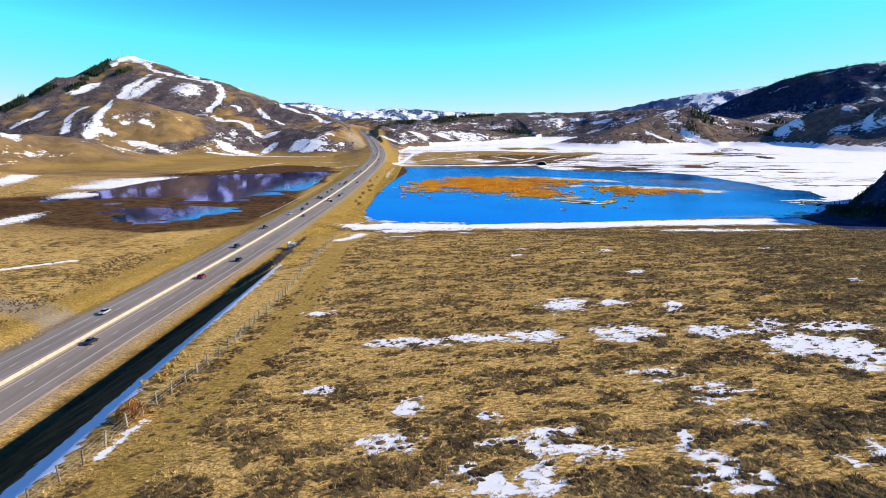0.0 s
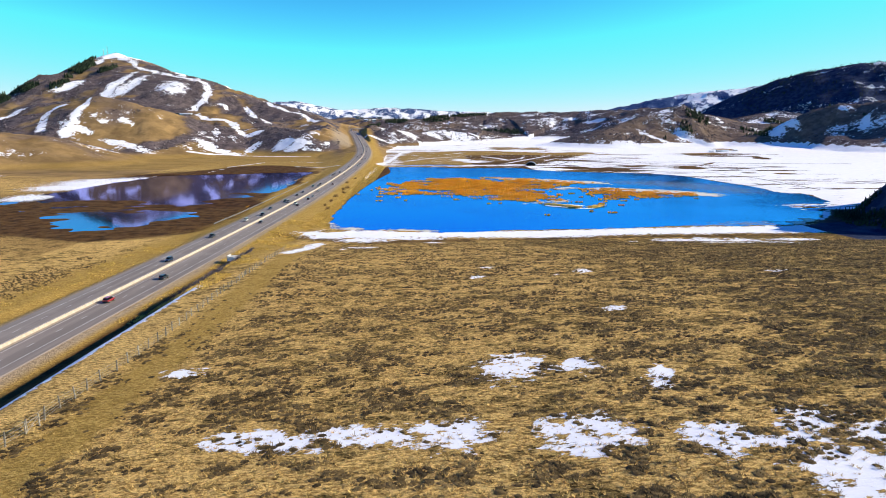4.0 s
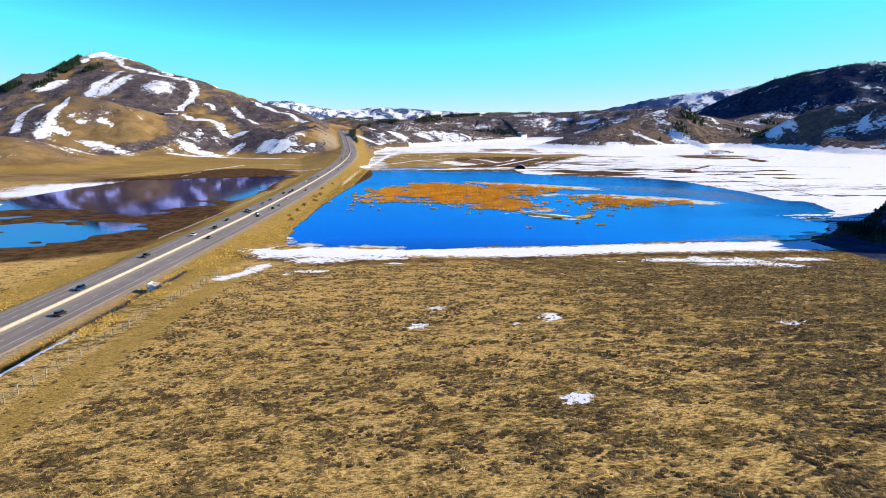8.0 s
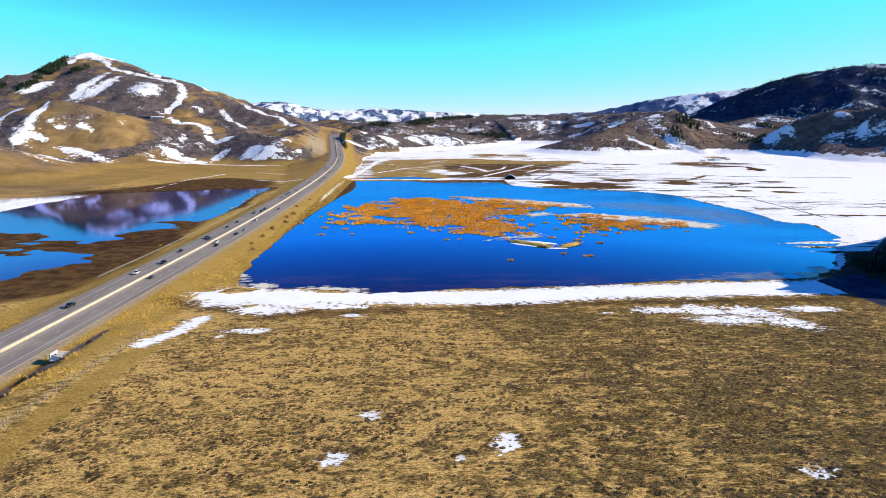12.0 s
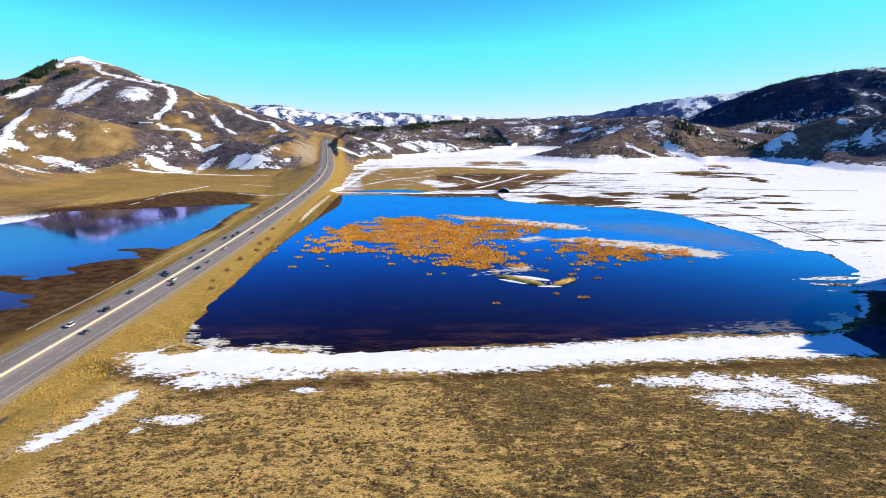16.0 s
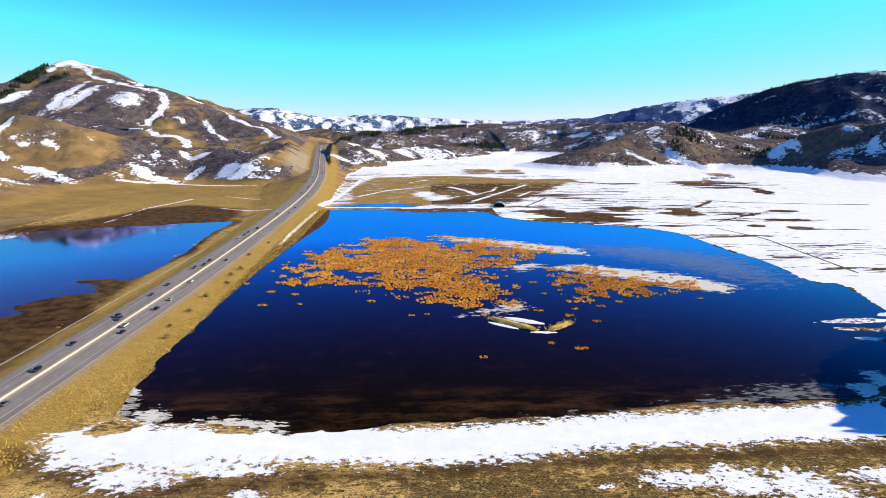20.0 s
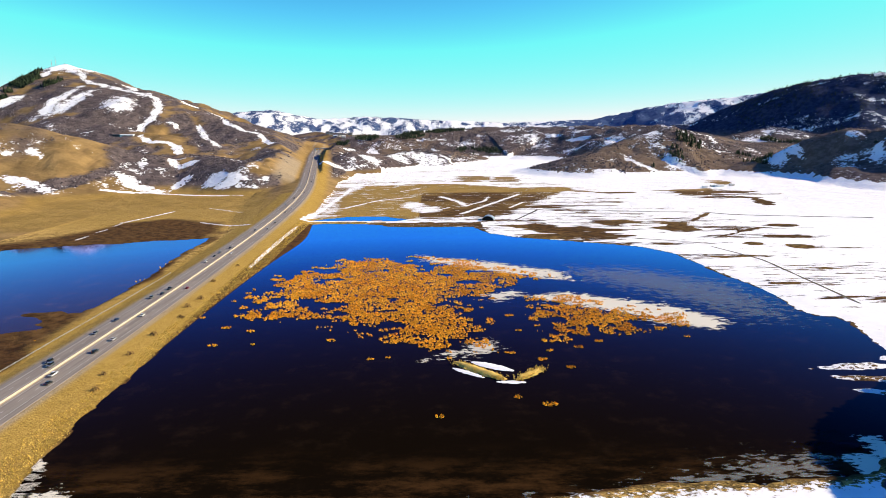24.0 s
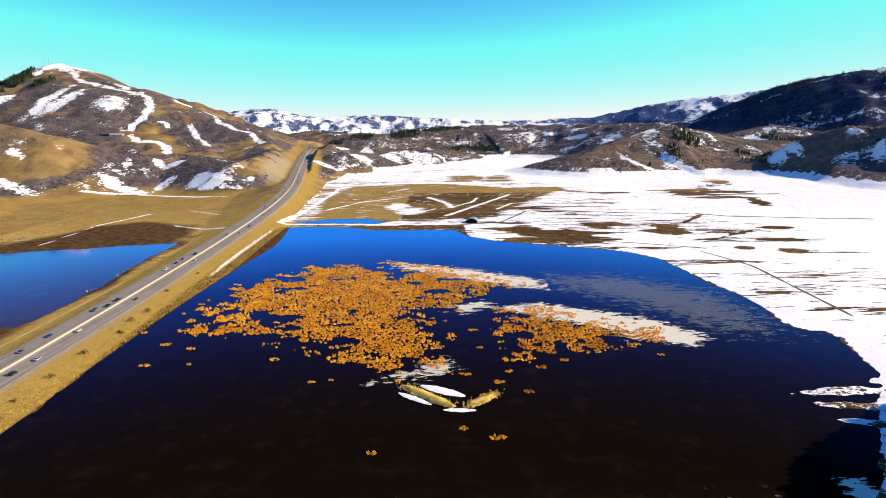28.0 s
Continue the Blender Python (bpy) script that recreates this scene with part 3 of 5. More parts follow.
EAST_SNOW = [
    (71.3, 1962.2, 32.6, 128.4, 21), (531.6, 2518.4, 35.3, 19.4, -55), (598.1, 2383.8, 49.4, 16.4, -53), (656.7, 2024.2, 236.1, 50.6, 88), (482.9, 1628.4, 34.9, 18.2, 2), (1181, 2314, 58, 32, -28), (980.1, 1457.7, 12.8, 21.7, -43),
    (25, 1605, 115, 60, -3), (661, 1695, 38, 17, -81), (881, 1660, 90, 22, -108), (994, 1551, 20, 12, -72), (994, 1477, 11, 16, -58), (902, 1613, 40, 10, -96), (-151, 1751, 30, 24, 17), (-1, 1952, 60, 26, -68), (88, 2004, 80, 30, -68), (-70, 1849, 33, 24, -25),
]
EAST_SNOW_LINES = [
    [(-172.7, 2157.9, 11.0), (-114.0, 2410.3, 11.0), (6.2, 2024.2, 11.0)],
    [(117.8, 2042.6, 8.0), (163.8, 1961.6, 8.0)],
    [(555.4, 1717.0, 8.0), (581.0, 1670.4, 8.0), (607.7, 1634.0, 8.0)],
    [(740.9, 1842.0, 10.0), (901.9, 2098.2, 10.0), (914.5, 2028.7, 10.0)],
    [(655.6, 1698.6, 12.0), (681.8, 1645.5, 12.0), (691.9, 1622.3, 12.0)],
    [(964.9, 2207.5, 6.0), (952.4, 2116.4, 6.0)],
]
FIELD_SNOW = [
    (58.0, 1176.7, 14.9, 38.2, -3), (79.0, 1126.1, 20.1, 35.3, -3),
]
FIELD_SNOW_LINES = [
    [(-40.4, 1145.4, 3.0), (-1.4, 1234.3, 3.0), (58.6, 1290.7, 3.0)],
    [(87.7, 1102.3, 2.5), (115.2, 1147.2, 2.5)],
    [(106.0, 1287.7, 5.0), (132.9, 1210.2, 5.0), (140.3, 1163.3, 5.0)],
    [(140.3, 1163.3, 2.5), (173.2, 1222.2, 2.5), (186.1, 1279.6, 2.5)],
    [(130.2, 1078.0, 3.5), (184.4, 1193.1, 3.5), (223.5, 1276.6, 3.5), (242.4, 1317.1, 3.5)],
    [(204.9, 1138.9, 2.5), (232.9, 1200.8, 2.5)],
    [(33.8, 1375.5, 3.0), (62.8, 1416.2, 3.0)],
    [(-76.8, 1018.4, 5.0), (-71.1, 1136.1, 5.0), (-68.3, 1284.6, 5.0), (-65.9, 1427.1, 5.0)],
]
FIELD_BARE = [
    (384.4, 950.7, 12.8, 35.9, -3), (415.6, 835.7, 5.3, 8.3, -5), (469.5, 881.4, 15.9, 8.6, -3), (451.3, 820.7, 10.6, 6.8, -2), (369.0, 935.2, 12.5, 14.6, -3),
    (582.9, 1300.7, 68.4, 62.7, -10), (673.0, 1468.0, 20.9, 39.8, -11), (213.2, 960.6, 26.1, 24.6, -3), (254.4, 920.3, 40.1, 29.8, -3), (245.7, 892.5, 53.4, 13.6, -3),
    (184.1, 1607.1, 30.8, 50.3, -4), (250.3, 1590.0, 24.2, 63.1, -6), (509.6, 952.1, 15.9, 10.2, -4), (317.3, 979.8, 26.6, 17.4, -4),
]
FIELD_BARE_LINES = [
    [(323.3, 1386.1, 9.0), (404.5, 1338.4, 9.0), (490.6, 1326.9, 9.0), (576.3, 1295.8, 9.0), (617.7, 1224.7, 9.0), (597.4, 1151.4, 9.0)],
    [(418.6, 995.4, 2.0), (468.8, 1064.8, 2.0)],
    [(401.9, 879.2, 2.0), (472.5, 937.2, 2.0)],
]
FIELD_TRACKS = [
    [(365.4, 821.0, 1.0), (383.0, 760.3, 1.0), (378.4, 692.6, 1.0), (375.6, 653.6, 1.0), (373.3, 615.4, 1.0)],
    [(465.4, 1074.7, 1.0), (498.7, 1047.6, 1.0), (555.7, 1029.8, 1.0), (661.5, 1004.0, 1.0)],
    [(251.6, 1123.7, 1.0), (298.1, 1115.2, 1.0), (377.8, 1088.3, 1.0), (458.0, 1075.5, 1.0)],
    [(242.1, 1113.5, 1.0), (195.9, 1014.5, 1.0)],
    [(277.3, 887.0, 1.0), (330.7, 860.8, 1.0), (376.5, 834.3, 1.0)],
]
WEST_SCRUB = [
    (-884.1, 2097.5, 137.7, 130.3, 24), (-536.7, 1570.6, 67.7, 270.9, 38), (-336.7, 1575.6, 83.5, 294.8, -9), (-1225.8, 2324.7, 67.9, 102.6, -16), (-599.7, 3242.5, 1079.5, 146.7, -83),
    (-684.4, 2221.8, 48.8, 74.5, 30), (-184.9, 1357.3, 55.3, 128.2, -14), (-1101.6, 2345.7, 123.9, 153.8, -4), (-798.2, 1394.3, 35.7, 65.4, 5), (-589.6, 1290.0, 182.4, 23.4, 66),
    (-933.2, 1453.9, 84.1, 47.3, -7), (-883.8, 2120.8, 132.4, 504.7, 9), (-562.1, 2406.3, 132.6, 530.4, 6),
]
PINES = [
    (60, 2640, 75, 40, 20), (12, 2577, 62, 40, 46), (-149, 2581, 60, 34, -54), (-234, 2528, 25, 40, 7), (253.9, 2396.0, 77.4, 50, -2), (744, 1811, 30, 50, -47), (676, 1720, 36, 16, -89), (1239, 2282, 60, 30, -35), (861, 1711, 90, 26, -99), (975, 1569, 26, 16, -55),
    (985, 1488, 22, 14, -1), (581.3, 1671.7, 30, 24, -8),
]
SUMMIT_PINES = [(-1365, 2598, 75, 34, -104), (-1358, 2497, 64, 28, -102), (-1237, 2496, 36, 16, -131), (-1325, 2328, 40, 12, -108), (-1350, 2296, 31, 14, 83), (-1451, 2306, 57, 24, -165), (-1519, 2264, 42, 50, -112)]
WEST_GRASS = [
    (-733.8, 1596.6, 99.8, 399.2, 25), (-561.5, 1353.6, 76.5, 36.1, 27), (-642.9, 2092.6, 111.3, 176.2, 32), (-497.2, 1990.6, 105.1, 128.0, 24), (-246.7, 1524.1, 72.8, 232.7, 60),
    (-537.6, 1261.8, 108.9, 48.6, 61),
]

SOLID_SNOW = [
    [(-78, 1014, 3.4), (20, 1006, 3.4), (132, 1001, 3.0)],
    [(-73, 960, 1.6), (-71.5, 880, 2.2), (-70, 800, 2.2), (-68, 742, 1.6)],
    [(-46, 40, 4.0), (-47.9, 62, 3.8), (-48.7, 72, 3.6), (-49.7, 84, 3.3), (-51.2, 100, 2.9), (-53.1, 119, 2.5), (-54, 140, 2.2), (-55, 158, 2.2), (-57, 190, 1.8), (-59.5, 223, 1.3)],
]
BROWN_FIELD = [(-37, 1040), (-64, 1260), (-50, 1472), (105, 1507), (183, 1471), (256, 1428), (349, 1438), (360, 1410), (269, 1235), (181, 1045)]


def bands(x, y, lines, thin=1.0):
    """A field that is above 0 along lines of (x, y, half width)."""
    best = np.full(np.shape(x), -3.0)
    for pts in lines:
        if len(pts) > 1:
            d, w = along(x, y, pts)
            w = w * thin
            best = np.maximum(best, np.clip((1 - d / w) * 1.6, -3, 1.0))
    return best


SUMMIT_Z = 371
MUD_FLAT = [(-156, 880), (-163, 960), (-180, 1010), (-266, 1060), (-302, 1005), (-345, 850), (-292, 845)]


def surface(x, y, z):
    """What covers the ground: fields for snow, scrub, straw, mud, gravel, and for painted haze and shade."""
    u, zr = road_at(x, y)
    u = np.where(y > 2540, 999.0, u)
    lake, pond = inside(x, y, LAKE), inside(x, y, POND)
    n1, n2 = fbm(x, y, 90, 4, 21), fbm(x, y, 400, 4, 22)
    flat_z = 0.55 + np.clip((y - 1050) / 450, 0, 1) * 3 + np.clip((y - 1350) / 900, 0, 1) * 14 + np.clip((np.abs(x) - 500) / 900, 0, 1) * 12 * step(700, 1400, y)
    hill = z - flat_z
    snow = np.full(np.shape(x), -2.5)
    # the shore's snow
    band = along(x, y, [(-60, 384, 7), (-40, 388, 13), (-22, 384, 17), (10, 381, 14), (57, 379, 12), (106, 384, 12), (170, 390, 13), (232, 394, 13), (262, 400, 12)])
    waver = 9 * fbm(x, y, 22, 4, 19) * step(70, -20, x) + 2.2 * fbm(x, y, 16, 3, 18)
    snow = np.maximum(snow, np.clip((band[1] - band[0] + waver) / 4, -3, 2.0))
    snow = np.where(blob(x, y, [(-46, 394, 8, 5, 20), (-3, 391, 6, 2, 0), (-30, 366, 9, 2, -10)]) > -0.2, -1.2, snow)
    # the wide field beyond the lake
    open_field = (u > 36) & (hill < np.where(u < 170, 1.6, 9)) & (y > 430) & (lake < 0)
    rows = fbm(x * 0.30 + y * 0.12, y * 1.5 - x * 0.1, 70, 4, 23)
    wisps = fbm(x * 0.22, y * 1.4, 40, 4, 24)
    thin = step(640, 400, x + 0.25 * (y - 900))
    cover = 2.1 - 0.9 * thin - thin * step(860, 960, y) * step(1560, 1430, y) * (0.3 + 1.2 * step(0.2, 0.9, wisps)) - (0.2 + 0.6 * thin) * step(0.1, 0.8, rows)
    brown = inside(x, y, BROWN_FIELD)
    cover = cover - step(-8, 14, brown) * (1.75 - 0.9 * step(0.25, 0.8, rows))
    bare = np.maximum(blob(x, y, FIELD_BARE), bands(x, y, FIELD_BARE_LINES))
    thaw = fbm(x * 0.25, y * 1.3, 17, 4, 27)
    cover = cover - 3.6 * step(-0.7, 0.5, bare + 1.7 * thaw)
    lines = fbm(x * 0.12 + y * 0.04, y, 15, 3, 28)
    cover = cover - (0.5 + 0.9 * thin) * step(0.27, 0.65, lines + 0.35 * n1) * step(560, 640, y) * step(1500, 1300, y) * step(60, 160, x)
    cover = cover - 0.8 * step(110, 60, u) * step(990, 1010, y) * step(1520, 1420, y)
    cover = np.where((x < 30) & (y < 1010), -2.0, cover)
    cover = np.where((y < 1000) & (x < 150) & (y > 900), -0.8, cover)
    snow = np.where(open_field, np.maximum(snow, cover), snow)
    snow = np.where((x > 240) & (y > 400) & (y < 530), np.maximum(snow, np.where(y < 475, -0.7, 0.05) + 1.1 * fbm(x, y, 14, 3, 29) - 0.25 * np.clip(z, 0, 6)), snow)
    # hills
    slope_n = fbm(x, y, 55, 4, 25)
    speck = np.where(x < -180, -1.25 + 1.1 * slope_n + 0.5 * step(60, 20, hill), -0.62 + 0.95 * slope_n + 0.35 * n2)
    streak = fbm(0.45 * (x + y), 0.09 * (x - y), 26, 4, 17)
    speck = np.where((x > 1250) & (y > 2200), -0.72 + 1.2 * streak + 0.45 * n2, speck)
    bareness = step(900, 1080, x) * step(1720, 1600, x)
    speck = np.where(y > 3700, 0.25 - 1.1 * bareness + 1.3 * slope_n, speck)
    speck = np.where(np.abs(u) < 70, -2.5, speck)
    snow = np.where((hill > 8) & (y > 900), np.maximum(snow, speck), snow)
    knoll = (x > 235) & (y > 300) & (((y < 530) & (z > 1.5)) | ((y < 475) & (z > 0.3)))
    snow = np.where(knoll, -2.5, snow)
    snow = np.where((x < -200) & (z > SUMMIT_Z - 45), np.maximum(snow, -0.6 + 1.5 * step(SUMMIT_Z - 45, SUMMIT_Z - 8, z)), snow)
    for spots in (MEADOW_SNOW_A, [(a, b, 1.25 * c, 1.3 * d, e) for a, b, c, d, e in MEADOW_SNOW_B], MEADOW_SNOW_C, MEADOW_SNOW_D, WEST_SNOW, WEST_HILL_SNOW, EAST_SNOW, FIELD_SNOW):
        snow = np.maximum(snow, blob(x, y, spots))
    for lines in (MEADOW_SNOW_D_LINES, WEST_SNOW_LINES, WEST_PEAK_SNOW_LINES, EAST_SNOW_LINES, FIELD_SNOW_LINES):
        snow = np.maximum(snow, bands(x, y, lines))
    snow = np.maximum(snow, np.clip(2.2 * bands(x, y, SOLID_SNOW), -3, 2.4))
    west = np.maximum(blob(x, y, WEST_SCRUB) * 0.8 + 0.25 + 0.5 * slope_n, -0.35 + 0.7 * fbm(x, y, 240, 4, 26))
    west = np.maximum(west, 0.45 + 0.7 * slope_n - 1.6 * step(-0.8, 0.4, blob(x, y, WEST_GRASS) + 0.8 * slope_n))
    scrub = np.where(x < -200, step(0, 0.5, west) * step(4, 14, hill), step(3, 12, hill) * (0.72 + 0.28 * step(-0.5, 0.3, n2))) * step(1000, 1250, y)
    scrub = np.where((x > 240) & (y < 520) & (z > 3), 1.0, scrub)
    scrub = np.where(y > 3300, 1.0, scrub)
    scrub = np.where(np.abs(u) < 55, scrub * step(40, 55, np.abs(u)), scrub)
    straw = step(28, 33, u) * step(48, 42, u) * (y > 390) * step(-12, -3, lake) * (lake < 1.5) * step(990, 900, y) * (y > 404)
    straw = np.maximum(straw, np.where((u < 0) & (y > 1280), 0.2, 0.85) * step(13, 15, np.abs(u)) * step(44, 30, np.abs(u)) * step(60, 200, y) * step(2300, 1900, y))
    straw = np.maximum(straw, 0.55 * (u < -20) * step(900, 1000, y) * step(9, 3, hill))
    straw = np.maximum(straw, 0.5 * step(-8, 14, brown))
    track = np.abs(x - np.interp(y, [40, 78, 112, 150, 200, 236, 300], [-41.5, -40.5, -39.6, -42, -46, -49, -55]) - 6.5)
    track = track - 1.5
    straw = np.maximum(straw, 0.80 * step(4.5, 2.0, track) * step(340, 310, y))
    mud = np.maximum(step(np.where(u > -75, -6, -60), np.where(u > -75, -0.5, -16), pond + 10 * n1) * (0.45 + 0.55 * step(-0.4, 0.4, n1)), step(-1, 1, lake))
    mud = np.maximum(mud, 0.95 * step(-10, 5, pond))
    mud = np.maximum(mud, 0.95 * step(-12, 12, inside(x, y, MUD_FLAT) + 14 * n1))
    mud = np.maximum(mud, 0.9 * step(0, 30, pond + 60) * (y > 840) * (u < -40) * step(-0.5, 0.2, n1) * (pond > -60))
    mud = np.maximum(mud, 0.75 * step(9, 2, along(x, y, [(-70, 376), (-40, 362), (-20, 352), (30, 360)])[0]) * (y < 385))
    mud = np.maximum(mud, 0.7 * step(4.5, 1, along(x, y, [(20, 361), (57, 361), (106, 366), (170, 370), (230, 372)])[0]))
    # shade of the road cutting, painted onto its slope with the mud colour
    mud = np.maximum(mud, 0.95 * step(17.5, 20, u) * step(0.1, 1.0, meadow(x, y) - z) * step(330, 290, y) * step(70, 60, u))
    mud = np.where(open_field & (y > 850), np.maximum(mud, 0.8 * step(0.0, 0.6, np.where(y < 1330, bare, -1))), mud)
    snow = np.where(inside(x, y, SLOUGH) > -3, -2.5, snow)
    mud = np.where((y > 950) & (y < 1000) & (x > 10) & (x < 150), 0.8, mud)
    mud = np.where((x > 240) & (y > 415) & (y < 530) & (z < 2), 0.7, mud)
    mud = np.where(open_field & (x > 70) & (y > 520) & (y < 1350), np.maximum(mud, 0.55 + 0.35 * step(-0.4, 0.3, n1)), mud)
    gravel = step(17.5, 15, np.abs(u)) * step(12, 13.2, np.abs(u)) * 0.8
    gravel = np.maximum(gravel, 0.85 * step(9, 4, along(x, y, [(-190, 214), (-135, 196), (-112, 180), (-114, 150)])[0]))
    gravel = np.maximum(gravel, 0.7 * step(22, 30, -u) * step(75, 55, -u) * step(1400, 1450, y) * step(1850, 1700, y))
    near = np.where(x < -380, step(900, 640, y), step(1250, 850, y))
    drift = np.where(open_field, 1.0, 0.0)
    # eastern mountain: shade and haze painted over its conifers
    shaded_forest = step(1150, 1350, x) * step(2100, 2300, y) * step(3700, 3400, y) * step(30, 90, hill)
    # the knoll's shade is painted with the same dark colour
    shaded_forest = np.maximum(shaded_forest, np.where(knoll, 1.0, 0.0))
    return dict(shaded_forest=shaded_forest, drift=drift, hazy_rock=step(3300, 3700, y), lush=np.clip(np.maximum(1.15 * step(25, 130, x), 0.25 * step(190, 290, y) * step(-48, -30, x)) + 0.4 * n1, 0, 0.72), snow=snow, scrub=scrub, straw=straw, mud=mud, gravel=gravel, near=near)


def sheet(name, xs, ys, height, mat):
    """A grid of quads over xs and ys."""
    gx, gy = np.meshgrid(xs, ys)
    gz = height(gx, gy)
    nx, ny = len(xs), len(ys)
    i = np.arange(nx * ny).reshape(ny, nx)
    quads = np.stack([i[:-1, :-1], i[:-1, 1:], i[1:, 1:], i[1:, :-1]], -1).reshape(-1)
    me = bpy.data.meshes.new(name)
    me.vertices.add(nx * ny)
    me.vertices.foreach_set("co", np.stack([gx, gy, gz], -1).reshape(-1))
    me.loops.add(len(quads))
    me.loops.foreach_set("vertex_index", quads)
    me.polygons.add(len(quads) // 4)
    me.polygons.foreach_set("loop_start", np.arange(0, len(quads), 4))
    me.update(calc_edges=True)
    me.polygons.foreach_set("use_smooth", np.ones(len(quads) // 4, bool))
    me.materials.append(mat)
    return new(name, me), gx, gy, gz


GX = spaced([(-4300, 60), (-1900, 22), (-700, 9), (-170, 2.6), (-40, 2.0), (330, 2.2), (900, 11), (2300, 22), (4300, 60)])
GY = spaced([(-700, 25), (30, 2.5), (440, 2.0), (1050, 5), (1700, 9), (2900, 16), (4000, 26), (4900, 26)])
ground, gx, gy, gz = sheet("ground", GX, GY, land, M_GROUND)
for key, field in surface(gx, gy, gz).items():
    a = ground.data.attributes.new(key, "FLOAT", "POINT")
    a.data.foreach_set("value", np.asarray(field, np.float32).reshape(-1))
tagged(ground, "dry tan grass meadow, brown hills and snow fields in one sheet", "ground", kind="structure")


def flat_area(name, poly, z, mat, grow=6.0):
    """A level sheet over an outline, a little wider than it."""
    cx, cy = sum(p[0] for p in poly) / len(poly), sum(p[1] for p in poly) / len(poly)
    bm = bmesh.new()
    vs = []
    for x, y in poly:
        d = math.hypot(x - cx, y - cy)
        vs.append(bm.verts.new((x + (x - cx) / d * grow, y + (y - cy) / d * grow, z)))
    f = bm.faces.new(vs)
    if f.normal.z < 0:
        f.normal_flip()
    bmesh.ops.triangulate(bm, faces=[f])
    me = bpy.data.meshes.new(name)
    bm.to_mesh(me)
    bm.free()
    me.materials.append(mat)
    return new(name, me)


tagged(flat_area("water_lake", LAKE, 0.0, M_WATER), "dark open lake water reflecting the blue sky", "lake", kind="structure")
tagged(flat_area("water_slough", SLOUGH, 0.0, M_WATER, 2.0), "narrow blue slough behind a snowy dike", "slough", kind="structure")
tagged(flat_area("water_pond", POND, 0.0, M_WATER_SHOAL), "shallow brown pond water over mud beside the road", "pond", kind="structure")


# ---------------------------------------------------------------- road
def strip(name, profile, mat, y0, y1, parent=None, step_m=10.0):
    """A band along the road: profile of (metres right of the middle, height over the road)."""
    ys = np.arange(y0, y1 + 0.01, step_m)
    xs, zs = np.interp(ys, RY, RX), np.interp(ys, RY, RZ)
    tx = np.gradient(xs, ys)
    verts, faces = [], []
    k = len(profile)
    for x, y, z, s in zip(xs, ys, zs, tx):
        n = math.hypot(1, s)
        for u, h in profile:
            verts.append((x + u / n, y - u * s / n, z + h))
    for i in range(len(ys) - 1):
        for j in range(k - 1):
            a = i * k + j
            faces.append((a, a + 1, a + k + 1, a + k))
    me = bpy.data.meshes.new(name)
    me.from_pydata(verts, [], faces)
    me.materials.append(mat)
    ob = new(name, me)
    if parent:
        ob.parent = parent
    return ob


road = strip("road", [(-13.4, -0.25), (-13.0, 0.0), (-1.0, 0.16), (1.0, 0.16), (13.0, 0.0), (13.4, -0.25)], M_ASPHALT, -690, 2550)
tagged(road, "grey four-lane asphalt highway with a concrete median barrier", "road", kind="structure")


def ribbon(name, pts, half, mat, label, category, lift=0.06):
    """A narrow band that lies on the ground along points."""
    p = np.array(pts, float)
    t = np.concatenate([[0], np.cumsum(np.hypot(*np.diff(p[:, :2], axis=0).T))])
    s = np.arange(0, t[-1], 4.0)
    x, y = np.interp(s, t, p[:, 0]), np.interp(s, t, p[:, 1])
    k = np.hanning(9) / np.hanning(9).sum()
    sm = lambda v: np.concatenate([v[:4], np.convolve(v, k, "valid"), v[-4:]])
    x, y = sm(x), sm(y)
    dx, dy = np.gradient(x), np.gradient(y)
    n = np.hypot(dx, dy)
    w = half * (1 + 0.35 * fbm(x, y, 14, 2, 91))
    lx, ly, rx, ry = x - dy / n * w, y + dx / n * w, x + dy / n * w, y - dx / n * w
    z = land(x, y) + lift
    verts = [v for i in range(len(x)) for v in ((lx[i], ly[i], z[i]), (rx[i], ry[i], z[i]))]
    me = bpy.data.meshes.new(name)
    me.from_pydata(verts, [], [(2 * i, 2 * i + 1, 2 * i + 3, 2 * i + 2) for i in range(len(x) - 1)])
    me.materials.append(mat)
    return tagged(new(name, me), label, category, kind="structure")


M_DITCH = two_tone("wet_soil", (0.018, 0.014, 0.012), (0.06, 0.042, 0.030), 0.2, 0.8)
M_TRACK = two_tone("thawed_track", (0.07, 0.06, 0.045), (0.16, 0.13, 0.09), 0.2, 0.9)
for k, (line, half, mat) in enumerate(zip(FIELD_TRACKS, (1.0, 2.2, 1.7, 1.6, 1.2), (M_TRACK, M_DITCH, M_DITCH, M_DITCH, M_TRACK))):
    ribbon(f"track_{k + 1}", line, half, mat, "dark thawed track line across the snowy field", "track", 0.10)


# ---------------------------------------------------------------- building helpers
def mesh_of(name, verts, faces, mat, smooth=False):
    me = bpy.data.meshes.new(name)
    me.from_pydata([tuple(v) for v in verts], [], [tuple(f) for f in faces])
    me.materials.append(mat)
    if smooth:
        me.polygons.foreach_set("use_smooth", np.ones(len(me.polygons), bool))
    return me


